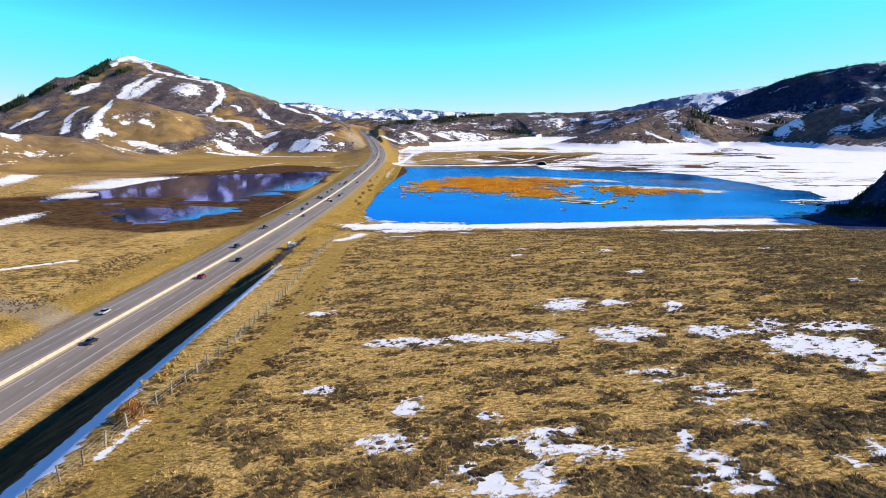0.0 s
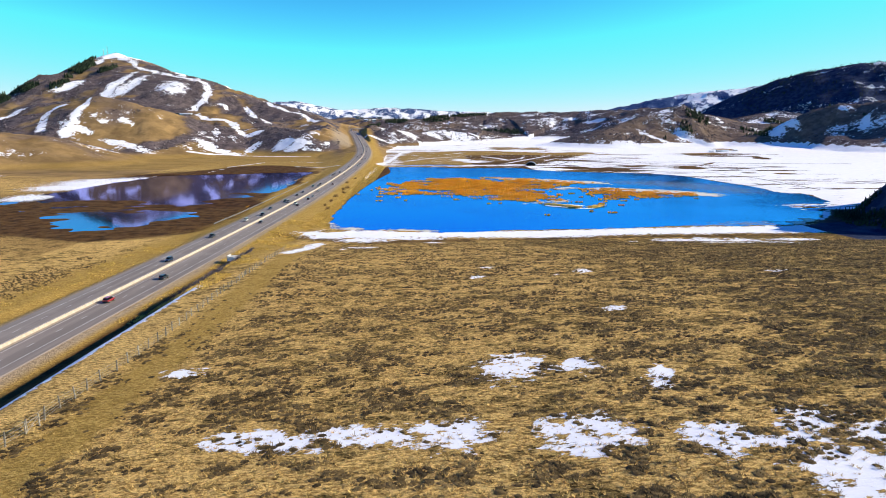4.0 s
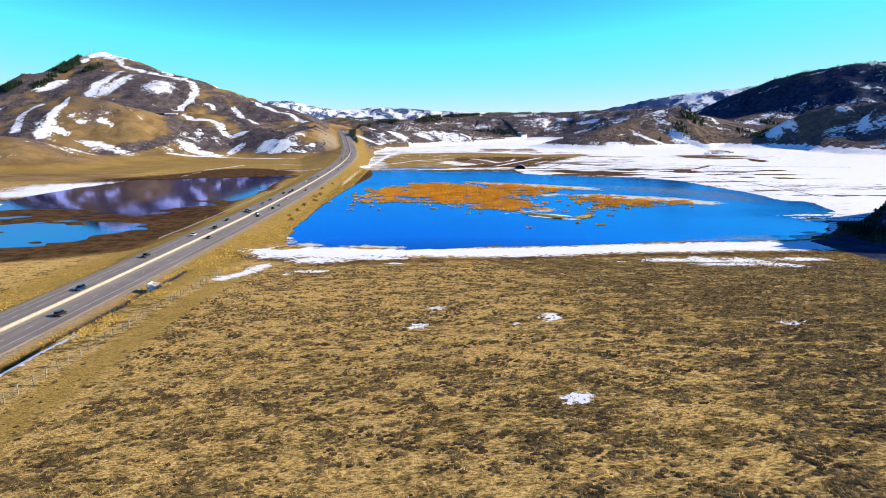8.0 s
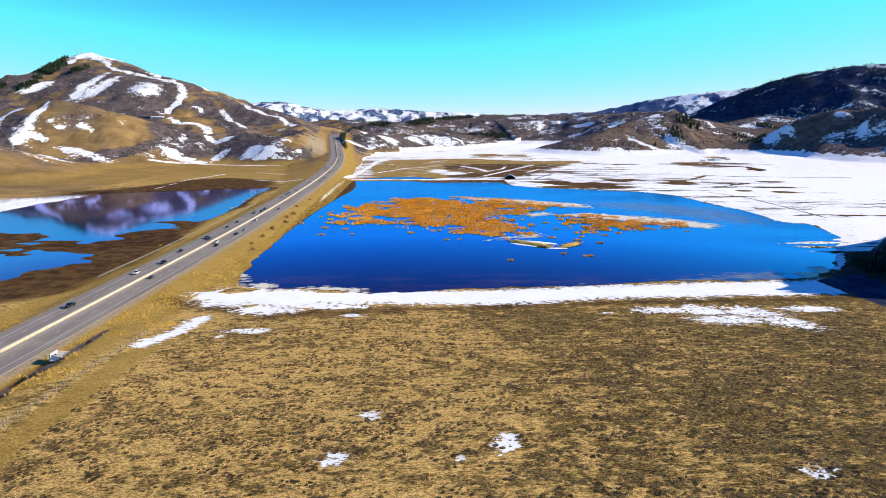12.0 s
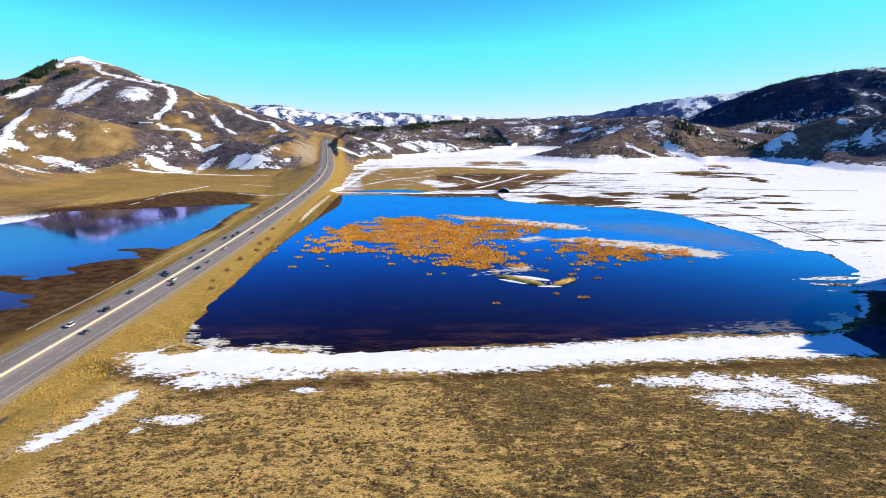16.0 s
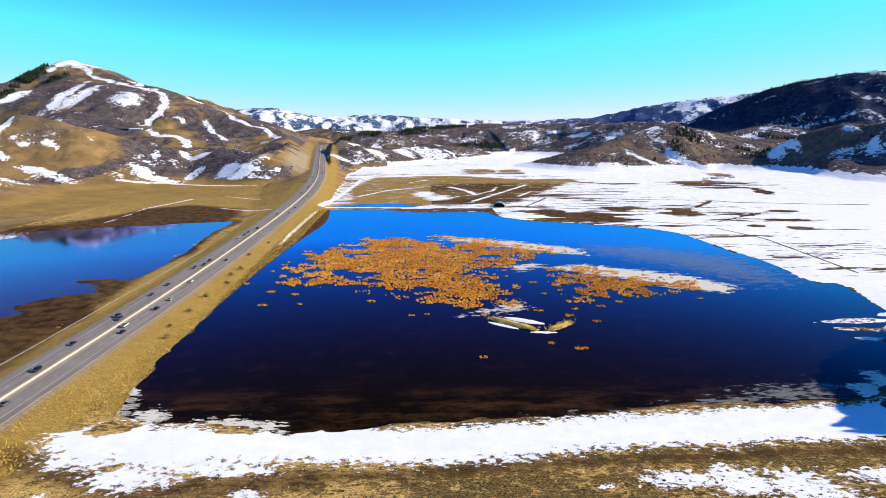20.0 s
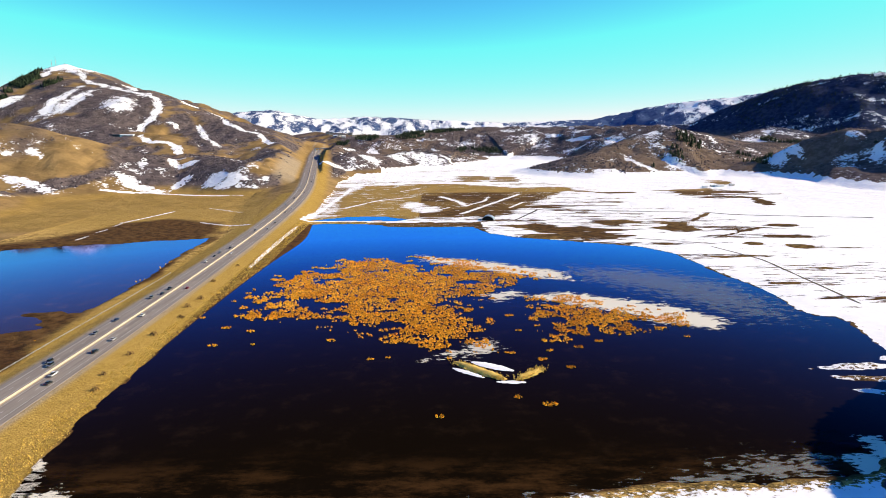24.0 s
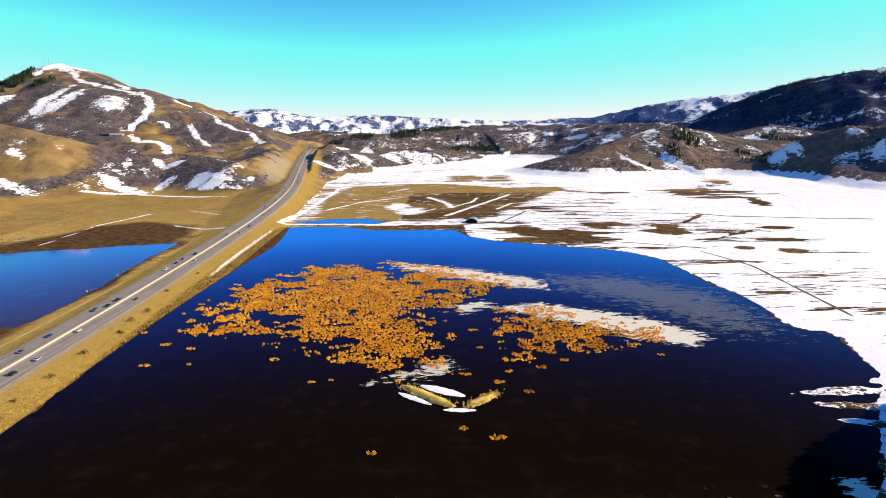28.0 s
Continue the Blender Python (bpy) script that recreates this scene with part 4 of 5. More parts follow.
def part(name, bm, material, parent, label="", smooth=False):
    """One bmesh (or mesh) as one object under a thing or part."""
    if isinstance(bm, bpy.types.Mesh):
        me = bm
    else:
        bmesh.ops.recalc_face_normals(bm, faces=bm.faces)
        me = bpy.data.meshes.new(name)
        bm.to_mesh(me)
        bm.free()
        me.materials.append(material)
        if smooth:
            me.polygons.foreach_set("use_smooth", np.ones(len(me.polygons), bool))
    ob = new(name, me)
    ob.parent = parent
    if label:
        tagged(ob, label)
    return ob


def box(bm, x0, x1, y0, y1, z0, z1, bevel=0.0):
    b = bmesh.new()
    bmesh.ops.create_cube(b, size=1)
    bmesh.ops.scale(b, vec=(x1 - x0, y1 - y0, z1 - z0), verts=b.verts)
    bmesh.ops.translate(b, vec=((x0 + x1) / 2, (y0 + y1) / 2, (z0 + z1) / 2), verts=b.verts)
    if bevel:
        bmesh.ops.bevel(b, geom=b.edges[:], offset=bevel, segments=1, affect="EDGES", profile=0.5)
    me = bpy.data.meshes.new("tmp")
    b.to_mesh(me)
    b.free()
    bm.from_mesh(me)
    bpy.data.meshes.remove(me)
    return bm


def rod(bm, a, b, r0, r1=None, sides=6):
    """A tapered rod from a to b."""
    r1 = r0 if r1 is None else r1
    a, b = Vector(a), Vector(b)
    q = (b - a).to_track_quat("Z", "Y")
    rings = []
    for c, r in ((a, r0), (b, r1)):
        rings.append([bm.verts.new(c + q @ Vector((r * math.cos(2 * math.pi * i / sides), r * math.sin(2 * math.pi * i / sides), 0))) for i in range(sides)])
    for i in range(sides):
        j = (i + 1) % sides
        bm.faces.new((rings[0][i], rings[0][j], rings[1][j], rings[1][i]))
    bm.faces.new(rings[0][::-1])
    bm.faces.new(rings[1])
    return bm


def ground_z(x, y):
    return float(land(np.array([x]), np.array([y]))[0])


def empty(name, x, y, z, turn=0.0):
    ob = new(name)
    ob.empty_display_size = 0.3
    ob.matrix_world = pose(x, y, z, 0, 0, turn)
    return ob


# ---------------------------------------------------------------- road furniture and paint
tagged(strip("median_sand", [(-0.9, 0.19), (-0.32, 0.20), (0.32, 0.20), (1.4, 0.18)], M_SAND, -690, 2550, road), "pale sandy median strip")
barrier = strip("median_barrier", [(-0.31, 0.16), (-0.31, 0.26), (-0.19, 0.50), (-0.09, 1.06), (0.09, 1.06), (0.19, 0.50), (0.31, 0.26), (0.31, 0.16)], M_CONCRETE, -690, 2550)
tagged(barrier, "cream concrete median barrier running along the highway", "barrier", kind="structure")
for u, name in ((-9.75, "edge_line"), (9.75, "edge_line"), (-2.3, "inner_line"), (2.3, "inner_line")):
    h = 0.16 - 0.16 * (abs(u) - 1) / 12 + 0.012
    strip(name, [(u - 0.085, h), (u + 0.085, h)], M_PAINT, -690, 2550, road)
dash = mesh_of("lane_dash", [(-0.08, -1.6, 0), (0.08, -1.6, 0), (0.08, 1.6, 0), (-0.08, 1.6, 0)], [(0, 1, 2, 3)], M_PAINT)
for side in (-1, 1):
    for k in range(140):
        y = 60 + 12.2 * k
        u = 6.0 * side
        x, z, s = np.interp(y, RY, RX), np.interp(y, RY, RZ), np.interp(y + 5, RY, RX) - np.interp(y - 5, RY, RX)
        ob = new("lane_dash", dash)
        rise = (np.interp(y + 5, RY, RZ) - np.interp(y - 5, RY, RZ)) / 10
        ob.matrix_world = pose(x + u, y, z + 0.16 - 0.16 * 5 / 12 + 0.02, math.degrees(math.atan(rise)), 0, -math.degrees(math.atan2(s, 10)))
        ob.parent = road


def wheel(parent, x, y, r):
    b = bmesh.new()
    bmesh.ops.create_cone(b, cap_ends=True, segments=14, radius1=r, radius2=r, depth=0.22)
    bmesh.ops.bevel(b, geom=[e for e in b.edges if len(e.link_faces) == 2 and any(len(f.verts) > 4 for f in e.link_faces)], offset=0.04, segments=1, affect="EDGES")
    bmesh.ops.rotate(b, cent=(0, 0, 0), matrix=Matrix.Rotation(math.pi / 2, 3, "Y"), verts=b.verts)
    bmesh.ops.translate(b, vec=(x, y, r), verts=b.verts)
    w = part("wheel", b, M_TYRE, parent)
    c = bmesh.new()
    bmesh.ops.create_cone(c, cap_ends=True, segments=10, radius1=r * 0.62, radius2=r * 0.5, depth=0.05)
    s = 1 if x > 0 else -1
    bmesh.ops.rotate(c, cent=(0, 0, 0), matrix=Matrix.Rotation(s * math.pi / 2, 3, "Y"), verts=c.verts)
    bmesh.ops.translate(c, vec=(x + s * 0.12, y, r), verts=c.verts)
    part("rim", c, M_RIM, w)


CAR_SHAPES = {
    # lower body outline and cabin outline as (y, z); half width
    "sedan": ([(-2.3, 0.35), (-2.35, 0.62), (-2.25, 0.92), (-1.35, 0.98), (0.95, 0.95), (2.05, 0.78), (2.3, 0.60), (2.28, 0.34)],
              [(-1.55, 0.96), (-0.95, 1.38), (0.10, 1.44), (0.55, 1.36), (1.20, 0.94)], 0.90, 0.32),
    "suv": ([(-2.3, 0.42), (-2.36, 0.75), (-2.28, 1.08), (-1.3, 1.10), (1.0, 1.08), (2.05, 0.98), (2.32, 0.75), (2.30, 0.42)],
            [(-2.20, 1.08), (-2.00, 1.66), (-0.2, 1.76), (0.45, 1.68), (1.15, 1.08)], 0.96, 0.37),
    "pickup": ([(-2.75, 0.50), (-2.80, 0.80), (-2.78, 1.12), (-0.85, 1.14), (1.35, 1.14), (2.50, 1.04), (2.75, 0.80), (2.72, 0.48)],
               [(-0.75, 1.12), (-0.62, 1.78), (0.30, 1.84), (0.75, 1.76), (1.45, 1.12)], 1.00, 0.40),
}


def prism(outline, half, taper=1.0, z_base=None):
    """A side outline drawn out to both sides; the top is drawn in by taper."""
    b = bmesh.new()
    zs = [z for _, z in outline]
    lo, hi = min(zs), max(zs)
    rings = []
    for s in (-1, 1):
        rings.append([b.verts.new((s * half * (1 - (1 - taper) * (z - lo) / (hi - lo)), y, z)) for y, z in outline])
    n = len(outline)
    for i in range(n):
        j = (i + 1) % n
        b.faces.new((rings[0][i], rings[0][j], rings[1][j], rings[1][i]))
    b.faces.new(rings[0])
    b.faces.new(rings[1][::-1])
    bmesh.ops.recalc_face_normals(b, faces=b.faces)
    bmesh.ops.bevel(b, geom=b.edges[:], offset=0.07, segments=2, affect="EDGES", profile=0.6)
    return b


PAINTS = {"black": (0.012, 0.012, 0.014), "white": (0.78, 0.78, 0.77), "silver": (0.42, 0.44, 0.46), "red": (0.32, 0.012, 0.016), "dark blue": (0.012, 0.03, 0.09), "grey": (0.10, 0.105, 0.11)}
PAINT_MATS = {k: plain_gloss("car_paint_" + k.replace(" ", "_"), v, 0.28, 0.15, 0.8) for k, v in PAINTS.items()}


def car(shape, paint, u, y):
    body_line, cabin_line, half, r = CAR_SHAPES[shape]
    x, z = np.interp(y, RY, RX) + u, np.interp(y, RY, RZ) + 0.16 - 0.16 * (abs(u) - 1) / 12 + 0.005
    s = np.interp(y + 5, RY, RX) - np.interp(y - 5, RY, RX)
    rise = (np.interp(y + 5, RY, RZ) - np.interp(y - 5, RY, RZ)) / 10
    turn = -math.degrees(math.atan2(s, 10)) + (0 if u > 0 else 180)
    name = {"sedan": "sedan_car", "suv": "sport_utility_car", "pickup": "pickup_truck"}[shape]
    ob = new(name)
    ob.matrix_world = pose(x, y, z, math.degrees(math.atan(rise)) * (1 if u > 0 else -1), 0, turn)
    mat = PAINT_MATS[paint]
    part("body", prism(body_line, half, 0.92), mat, ob, smooth=False)
    cabin = part("cabin", prism(cabin_line, half * 0.90, 0.80), M_GLASS, ob, "dark tinted car windows")
    top = max(z2 for _, z2 in cabin_line)
    flat = [yy for yy, zz in cabin_line if zz > top - 0.12]
    b = box(bmesh.new(), -half * 0.70, half * 0.70, min(flat) - 0.05, max(flat) + 0.02, top - 0.05, top + 0.03, 0.025)
    part("roof", b, mat, ob)
    ends = (min(yy for yy, _ in body_line), max(yy for yy, _ in body_line))
    for yy in (ends[0] * 0.62, ends[1] * 0.62):
        for xx in (-half + 0.06, half - 0.06):
            wheel(ob, xx, yy, r)
    mid = body_line[1][1] + 0.12
    for xx in (-half * 0.68, half * 0.68):
        part("tail_lamp", box(bmesh.new(), xx - 0.18, xx + 0.18, ends[0] - 0.02, ends[0] + 0.08, mid, mid + 0.16, 0.02), M_TAIL, ob)
        part("head_lamp", box(bmesh.new(), xx - 0.2, xx + 0.2, ends[1] - 0.12, ends[1] + 0.01, mid - 0.1, mid + 0.06, 0.02), M_HEAD, ob)
    for yy in ends:
        part("bumper", box(bmesh.new(), -half * 0.93, half * 0.93, yy - 0.09, yy + 0.09, body_line[0][1] - 0.03, body_line[0][1] + 0.2, 0.04), M_TRIM, ob)
    if shape == "pickup":
        part("truck_bed", box(bmesh.new(), -half * 0.8, half * 0.8, -2.6, -0.95, 1.10, 1.16, 0.01), M_TRIM, ob, "dark open truck bed")
    words = {"sedan": "sedan car", "suv": "sport utility car", "pickup": "pickup truck"}[shape]
    way = "driving up the highway" if u > 0 else "driving down the highway towards the meadow"
    tagged(ob, f"{paint} {words} {way}", "truck" if shape == "pickup" else "car", "cars on the highway")


for row in ("silver sedan -7.6 189", "black sedan 4.2 161", "black suv 7.8 268", "black pickup -7.6 360", "red suv 4.2 236", "dark_blue suv -4.2 300", "white suv -7.6 418", "grey sedan 4.2 409", "black suv -4.2 442", "black sedan -7.6 475", "black suv -7.6 519", "grey suv -4.2 514",
            "white pickup 4.2 502", "black sedan 7.8 492", "grey sedan -7.6 563", "silver sedan 7.8 552", "dark_blue sedan -7.6 588", "black suv 7.8 533", "white sedan 4.2 597", "grey suv -7.6 638", "black sedan -4.2 648",
            "black pickup -4.2 662", "red sedan 7.8 664", "white suv -7.6 752", "black sedan -7.6 776", "grey sedan -7.6 791", "white sedan 4.2 787", "black suv -4.2 812", "black sedan -4.2 911", "silver suv 7.8 920",
            "grey suv 7.8 962", "black sedan 4.2 1047", "white sedan 7.8 1078", "dark_blue suv -7.6 1120", "black pickup -4.2 1190", "grey sedan 4.2 1260", "white suv -7.6 1330", "black sedan 7.8 1410"):
    paint, shape, u, y = row.split()
    car(shape, paint.replace("_", " "), float(u), float(y))


# ---------------------------------------------------------------- fence along the meadow
FENCE_LINE = [(-41.5, 40), (-41, 60), (-40.5, 78), (-40, 98), (-39.6, 112), (-41.2, 130), (-41.5, 150), (-43, 170), (-46, 200), (-49, 236), (-52, 270), (-55, 300), (-57, 325)]
fence = empty("fence", -40.5, 40, ground_z(-40.5, 40))
tagged(fence, "weathered wooden post and wire fence between meadow and highway", "fence")
rng = random.Random(5)
fx = np.array([p[0] for p in FENCE_LINE])
fy = np.array([p[1] for p in FENCE_LINE])
posts = []
post_meshes = []
for k in range(3):
    b = rod(bmesh.new(), (0, 0, -0.3), (0.05 * (k - 1), 0.04 * k, 2.0), 0.13, 0.11, 6)
    me = bpy.data.meshes.new("post")
    b.to_mesh(me)
    b.free()
    me.materials.append(M_POST)
    post_meshes.append(me)
y = 42.0
while y < 325:
    x = float(np.interp(y, fy, fx)) + rng.uniform(-0.15, 0.15)
    z = ground_z(x, y)
    posts.append((x, y, z))
    ob = part("post", post_meshes[rng.randrange(3)], M_POST, fence)
    ob.matrix_basis = pose(x, y, z, rng.uniform(-5, 5), rng.uniform(-5, 5), rng.uniform(0, 90))
    ob.matrix_parent_inverse = fence.matrix_world.inverted()
    y += rng.uniform(3.8, 5.2)
for h in (0.4, 0.8, 1.25, 1.75):
    b = bmesh.new()
    for a, c in zip(posts, posts[1:]):
        rod(b, (a[0], a[1], a[2] + h), (c[0], c[1], c[2] + h - 0.02), 0.018, None, 3)
    ob = part("wire", b, M_STEEL, fence)
    ob.matrix_parent_inverse = fence.matrix_world.inverted()


# pale rail along the toe of the bank beside the pond
rail = empty("guard_rail", -125, 420, 0.3)
tagged(rail, "weathered grey guard rail between the highway bank and the pond", "guard rail")
rail_at = []
for k in range(48):
    y = 420.0 + 6.5 * k
    x = float(np.interp(y, RY, RX)) - 28.0
    rail_at.append((x, y, max(ground_z(x, y), 0.0)))
    ob = part("post", post_meshes[k % 3], M_POST, rail)
    ob.matrix_basis = pose(*rail_at[-1], 0, 0, 40 * k) @ Matrix.Scale(0.55, 4)
    ob.matrix_parent_inverse = rail.matrix_world.inverted()
for h in (0.55, 0.95):
    b = bmesh.new()
    for p, q in zip(rail_at, rail_at[1:]):
        vs = [b.verts.new((e[0] + dx, e[1], e[2] + h + dz)) for e in (p, q) for dx, dz in ((-0.05, -0.08), (0.05, -0.08), (0.05, 0.08), (-0.05, 0.08))]
        for i in range(4):
            j = (i + 1) % 4
            b.faces.new((vs[i], vs[j], vs[4 + j], vs[4 + i]))
    ob = part("rail", b, M_STEEL, rail)
    ob.matrix_parent_inverse = rail.matrix_world.inverted()


def fence_brace(x, y, turn):
    ob = empty("fence_brace", x, y, ground_z(x, y), turn)
    for dy in (-1.3, 1.3):
        part("post", rod(bmesh.new(), (0, dy, -0.4), (0, dy, 1.7), 0.10, 0.09, 8), M_POST, ob)
    part("rail", rod(bmesh.new(), (0, -1.3, 1.45), (0, 1.3, 1.45), 0.08, 0.08, 8), M_POST, ob)
    part("brace", rod(bmesh.new(), (0, -1.2, 0.1), (0, 1.2, 1.35), 0.05, 0.05, 6), M_POST, ob)
    tagged(ob, "pale peeled-log fence brace standing in the dry grass", "fence brace", "braces of the fence")


fence_brace(-49.6, 238.5, 8)
fence_brace(-39.6, 114.0, -4)

# flared culvert mouth below the road
cx, cy = -72.0, 300.0
cz = ground_z(cx, cy)
culvert = empty("culvert", cx, cy, cz, 0)
b = bmesh.new()
for s in (-1, 1):
    vs = [b.verts.new(p) for p in ((-3.5, s * 1.2, 1.7), (4.5, s * 3.4, 0.25), (4.5, s * 3.4, -0.6), (-3.5, s * 1.2, -0.6), (-3.5, s * 1.6, 1.7), (4.5, s * 3.8, 0.25), (4.5, s * 3.8, -0.6), (-3.5, s * 1.6, -0.6))]
    for q in ((0, 1, 2, 3), (4, 5, 6, 7), (0, 1, 5, 4), (1, 2, 6, 5), (3, 0, 4, 7)):
        b.faces.new([vs[i] for i in q])
part("wing_wall", b, M_CULVERT, culvert)
part("head_wall", box(bmesh.new(), -3.9, -3.4, -2.2, 2.2, -0.6, 1.95, 0.05), M_CULVERT, culvert)
# a black disc stands for the shade inside the pipe
part("pipe_mouth", rod(bmesh.new(), (-3.6, 0, 0.5), (-3.2, 0, 0.5), 0.85, 0.85, 16), M_DARK, culvert, "black disc painted as the shade in the round pipe mouth")
part("apron", box(bmesh.new(), -3.4, 4.6, -2.6, 2.6, -0.2, 0.05, 0.03), M_SNOW, culvert, "snow lying on the apron")
tagged(culvert, "pale concrete flared culvert mouth with snow beside the highway", "culvert")


# ---------------------------------------------------------------- grasses, brush and trees
def scatter(name, shape, at, size, mat, seed=0, squash=None):
    """One mesh of many copies of a small shape (verts, faces) turned and scaled by chance."""
    r = np.random.RandomState(seed)
    sv, sf = np.array(shape[0], float), np.array(shape[1])
    n, k = len(at), len(sv)
    t = r.uniform(0, 2 * np.pi, n)
    c, s = np.cos(t)[:, None], np.sin(t)[:, None]
    hs = size if squash is None else size * squash
    v = np.empty((n, k, 3))
    wob = r.uniform(0.75, 1.3, (n, k))
    v[:, :, 0] = (sv[:, 0] * c - sv[:, 1] * s) * size[:, None] * wob + at[:, 0:1]
    v[:, :, 1] = (sv[:, 0] * s + sv[:, 1] * c) * size[:, None] * wob + at[:, 1:2]
    v[:, :, 2] = sv[:, 2] * hs[:, None] * wob + at[:, 2:3]
    f = (sf[None] + (np.arange(n) * k)[:, None, None]).reshape(-1)
    m = sf.shape[1]
    me = bpy.data.meshes.new(name)
    me.vertices.add(n * k)
    me.vertices.foreach_set("co", v.reshape(-1))
    me.loops.add(len(f))
    me.loops.foreach_set("vertex_index", f)
    me.polygons.add(len(f) // m)
    me.polygons.foreach_set("loop_start", np.arange(0, len(f), m))
    me.update(calc_edges=True)
    me.materials.append(mat)
    return new(name, me)


def tuft_shape(blades, spread, seed, core=0.0, width=0.14):
    """Blades that lean out of one foot, about 1 high; core adds a low dome."""
    r = random.Random(seed)
    vs, fs = [], []
    for i in range(blades):
        a = 2 * math.pi * (i + r.uniform(-0.3, 0.3)) / blades
        lean, h = spread * r.uniform(0.5, 1.2), r.uniform(0.65, 1.1)
        b = a + math.pi / 2
        foot = (0.18 * math.cos(a), 0.18 * math.sin(a))
        k = len(vs)
        vs += [(foot[0] - width * math.cos(b), foot[1] - width * math.sin(b), -0.05), (foot[0] + width * math.cos(b), foot[1] + width * math.sin(b), -0.05), (lean * math.cos(a), lean * math.sin(a), h)]
        fs.append((k, k + 1, k + 2))
    if core:
        k, n = len(vs), 6
        vs += [(core * math.cos(2 * math.pi * i / n), core * math.sin(2 * math.pi * i / n), -0.05) for i in range(n)] + [(0, 0, 0.6)]
        fs += [(k + i, k + (i + 1) % n, k + n) for i in range(n)]
    return vs, fs


def dome_shape(seed, n=7):
    """An uneven bush of two rings and a top."""
    r = random.Random(seed)
    vs = [(r.uniform(0.85, 1.15) * math.cos(2 * math.pi * i / n), r.uniform(0.85, 1.15) * math.sin(2 * math.pi * i / n), -0.1) for i in range(n)]
    vs += [(r.uniform(0.5, 0.95) * math.cos(2 * math.pi * (i + 0.5) / n), r.uniform(0.5, 0.95) * math.sin(2 * math.pi * (i + 0.5) / n), r.uniform(0.4, 0.85)) for i in range(n)]
    vs.append((0.1, 0, r.uniform(0.8, 1.1)))
    fs = []
    for i in range(n):
        j = (i + 1) % n
        fs += [(i, j, n + i), (j, n + j, n + i), (n + i, n + j, 2 * n)]
    return vs, fs


def conifer_shape(seed, tiers=5, n=6):
    """A narrow tree of ragged tiers, 1 high."""
    r = random.Random(seed)
    vs, fs = [(-0.02, 0, -0.05), (0.02, 0, -0.05), (0, 0.02, 0.5)], [(0, 1, 2)]
    for t in range(tiers):
        z, w, k = 0.12 + 0.75 * t / tiers, 0.21 * (1 - t / (tiers + 0.4)), len(vs)
        for i in range(n):
            a = 2 * math.pi * (i + r.uniform(-0.3, 0.3)) / n
            q = w * r.uniform(0.65, 1.25)
            vs.append((q * math.cos(a), q * math.sin(a), z + r.uniform(-0.03, 0.03)))
        vs.append((0, 0, z + 0.34 * (1 - 0.4 * t / tiers)))
        fs += [(k + i, k + (i + 1) % n, k + n) for i in range(n)]
    return vs, fs


def on_land(x, y):
    return np.stack([x, y, land(x, y)], 1)


R = np.random.RandomState(11)


def spread(n, x0, x1, y0, y1):
    return R.uniform(x0, x1, n), R.uniform(y0, y1, n)


def keep(mask, *cols):
    return [c[mask] for c in cols]


# sagebrush over the meadow, thicker in patches and thin along the track by the fence
for k, (n, mat, name, lo, hi, kind, label) in enumerate((
        (135000, M_SAGE, "sagebrush", 0.18, 0.52, "stuff", "dark low sagebrush clumps all over the dry meadow"),
        (80000, M_TUFT, "grass_tufts", 0.16, 0.42, "stuff", "pale tan tufts of dry grass over the meadow"))):
    w = R.uniform(0, 1, n) ** 1.35
    y = 34 + w * 322
    x = -42 + R.uniform(0, 1, n) * (55 + 0.78 * (y - 10) + 40)
    dens = 0.28 * fbm(x, y, 30, 4, 31 + k) + 0.95 * fbm(x * 0.8, y * 1.3, 3.4, 2, 33) + 0.4 * R.uniform(-1, 1, n) + (0.3 * step(0, 120, x) - 0.1 if k == 0 else 0.2)
    track = np.abs(x - np.interp(y, fy, fx) - 7)
    s = surface(x, y, np.zeros(n))["snow"]
    m = (dens > (0.10 if k == 0 else -0.6)) & ((track > 3.2) | (R.uniform(0, 1, n) < 0.08)) & ((s < 0.2) | (R.uniform(0, 1, n) < 0.25))
    x, y = keep(m, x, y)
    size = R.uniform(lo, hi, len(x)) * (1 + 0.5 * R.uniform(0, 1, len(x)) ** 4)
    shape = tuft_shape(13, 1.05, 3, 1.05, 0.10) if k == 0 else tuft_shape(9, 1.25, 4, 0.0, 0.09)
    ob = scatter(name, shape, on_land(x, y), size, mat, 20 + k, np.full(len(x), 0.66 if k == 0 else 0.7))
    tagged(ob, label, "shrubs" if k == 0 else "grass", kind=kind)

# brush in the ditch and straw on the road's banks
x, y = spread(5200, -82, -44, 225, 330)
m = (land(x, y) < meadow(x, y) - 0.3) & (fbm(x, y, 12, 3, 35) > -0.25) & (x > np.interp(y, RY, RX) + 23)
x, y = keep(m, x, y)
tagged(scatter("ditch_brush", tuft_shape(9, 0.9, 7, 0.6, 0.09), on_land(x, y), R.uniform(0.6, 1.5, len(x)), M_BRUSH, 30), "grey bare brush filling the roadside ditch", "brush", kind="stuff")
x, y = spread(32000, -85, -48, 215, 1000)
u = x - np.interp(y, RY, RX)
m = (u > 17) & (u < 44) & (land(x, y) > 0.05) & (((u > 29) & (y > 400)) | (fbm(x, y, 14, 3, 36) > 0.1)) & ((y < 440) | (u > 27)) & ((u < 35) | (y > 404) | (y < 345))
x, y = keep(m, x, y)
tagged(scatter("straw_grass", tuft_shape(9, 0.6, 8, 0.3, 0.06), on_land(x, y), R.uniform(0.35, 0.9, len(x)), M_GOLD, 31), "tall golden straw grass along the highway bank", "grass", kind="stuff")

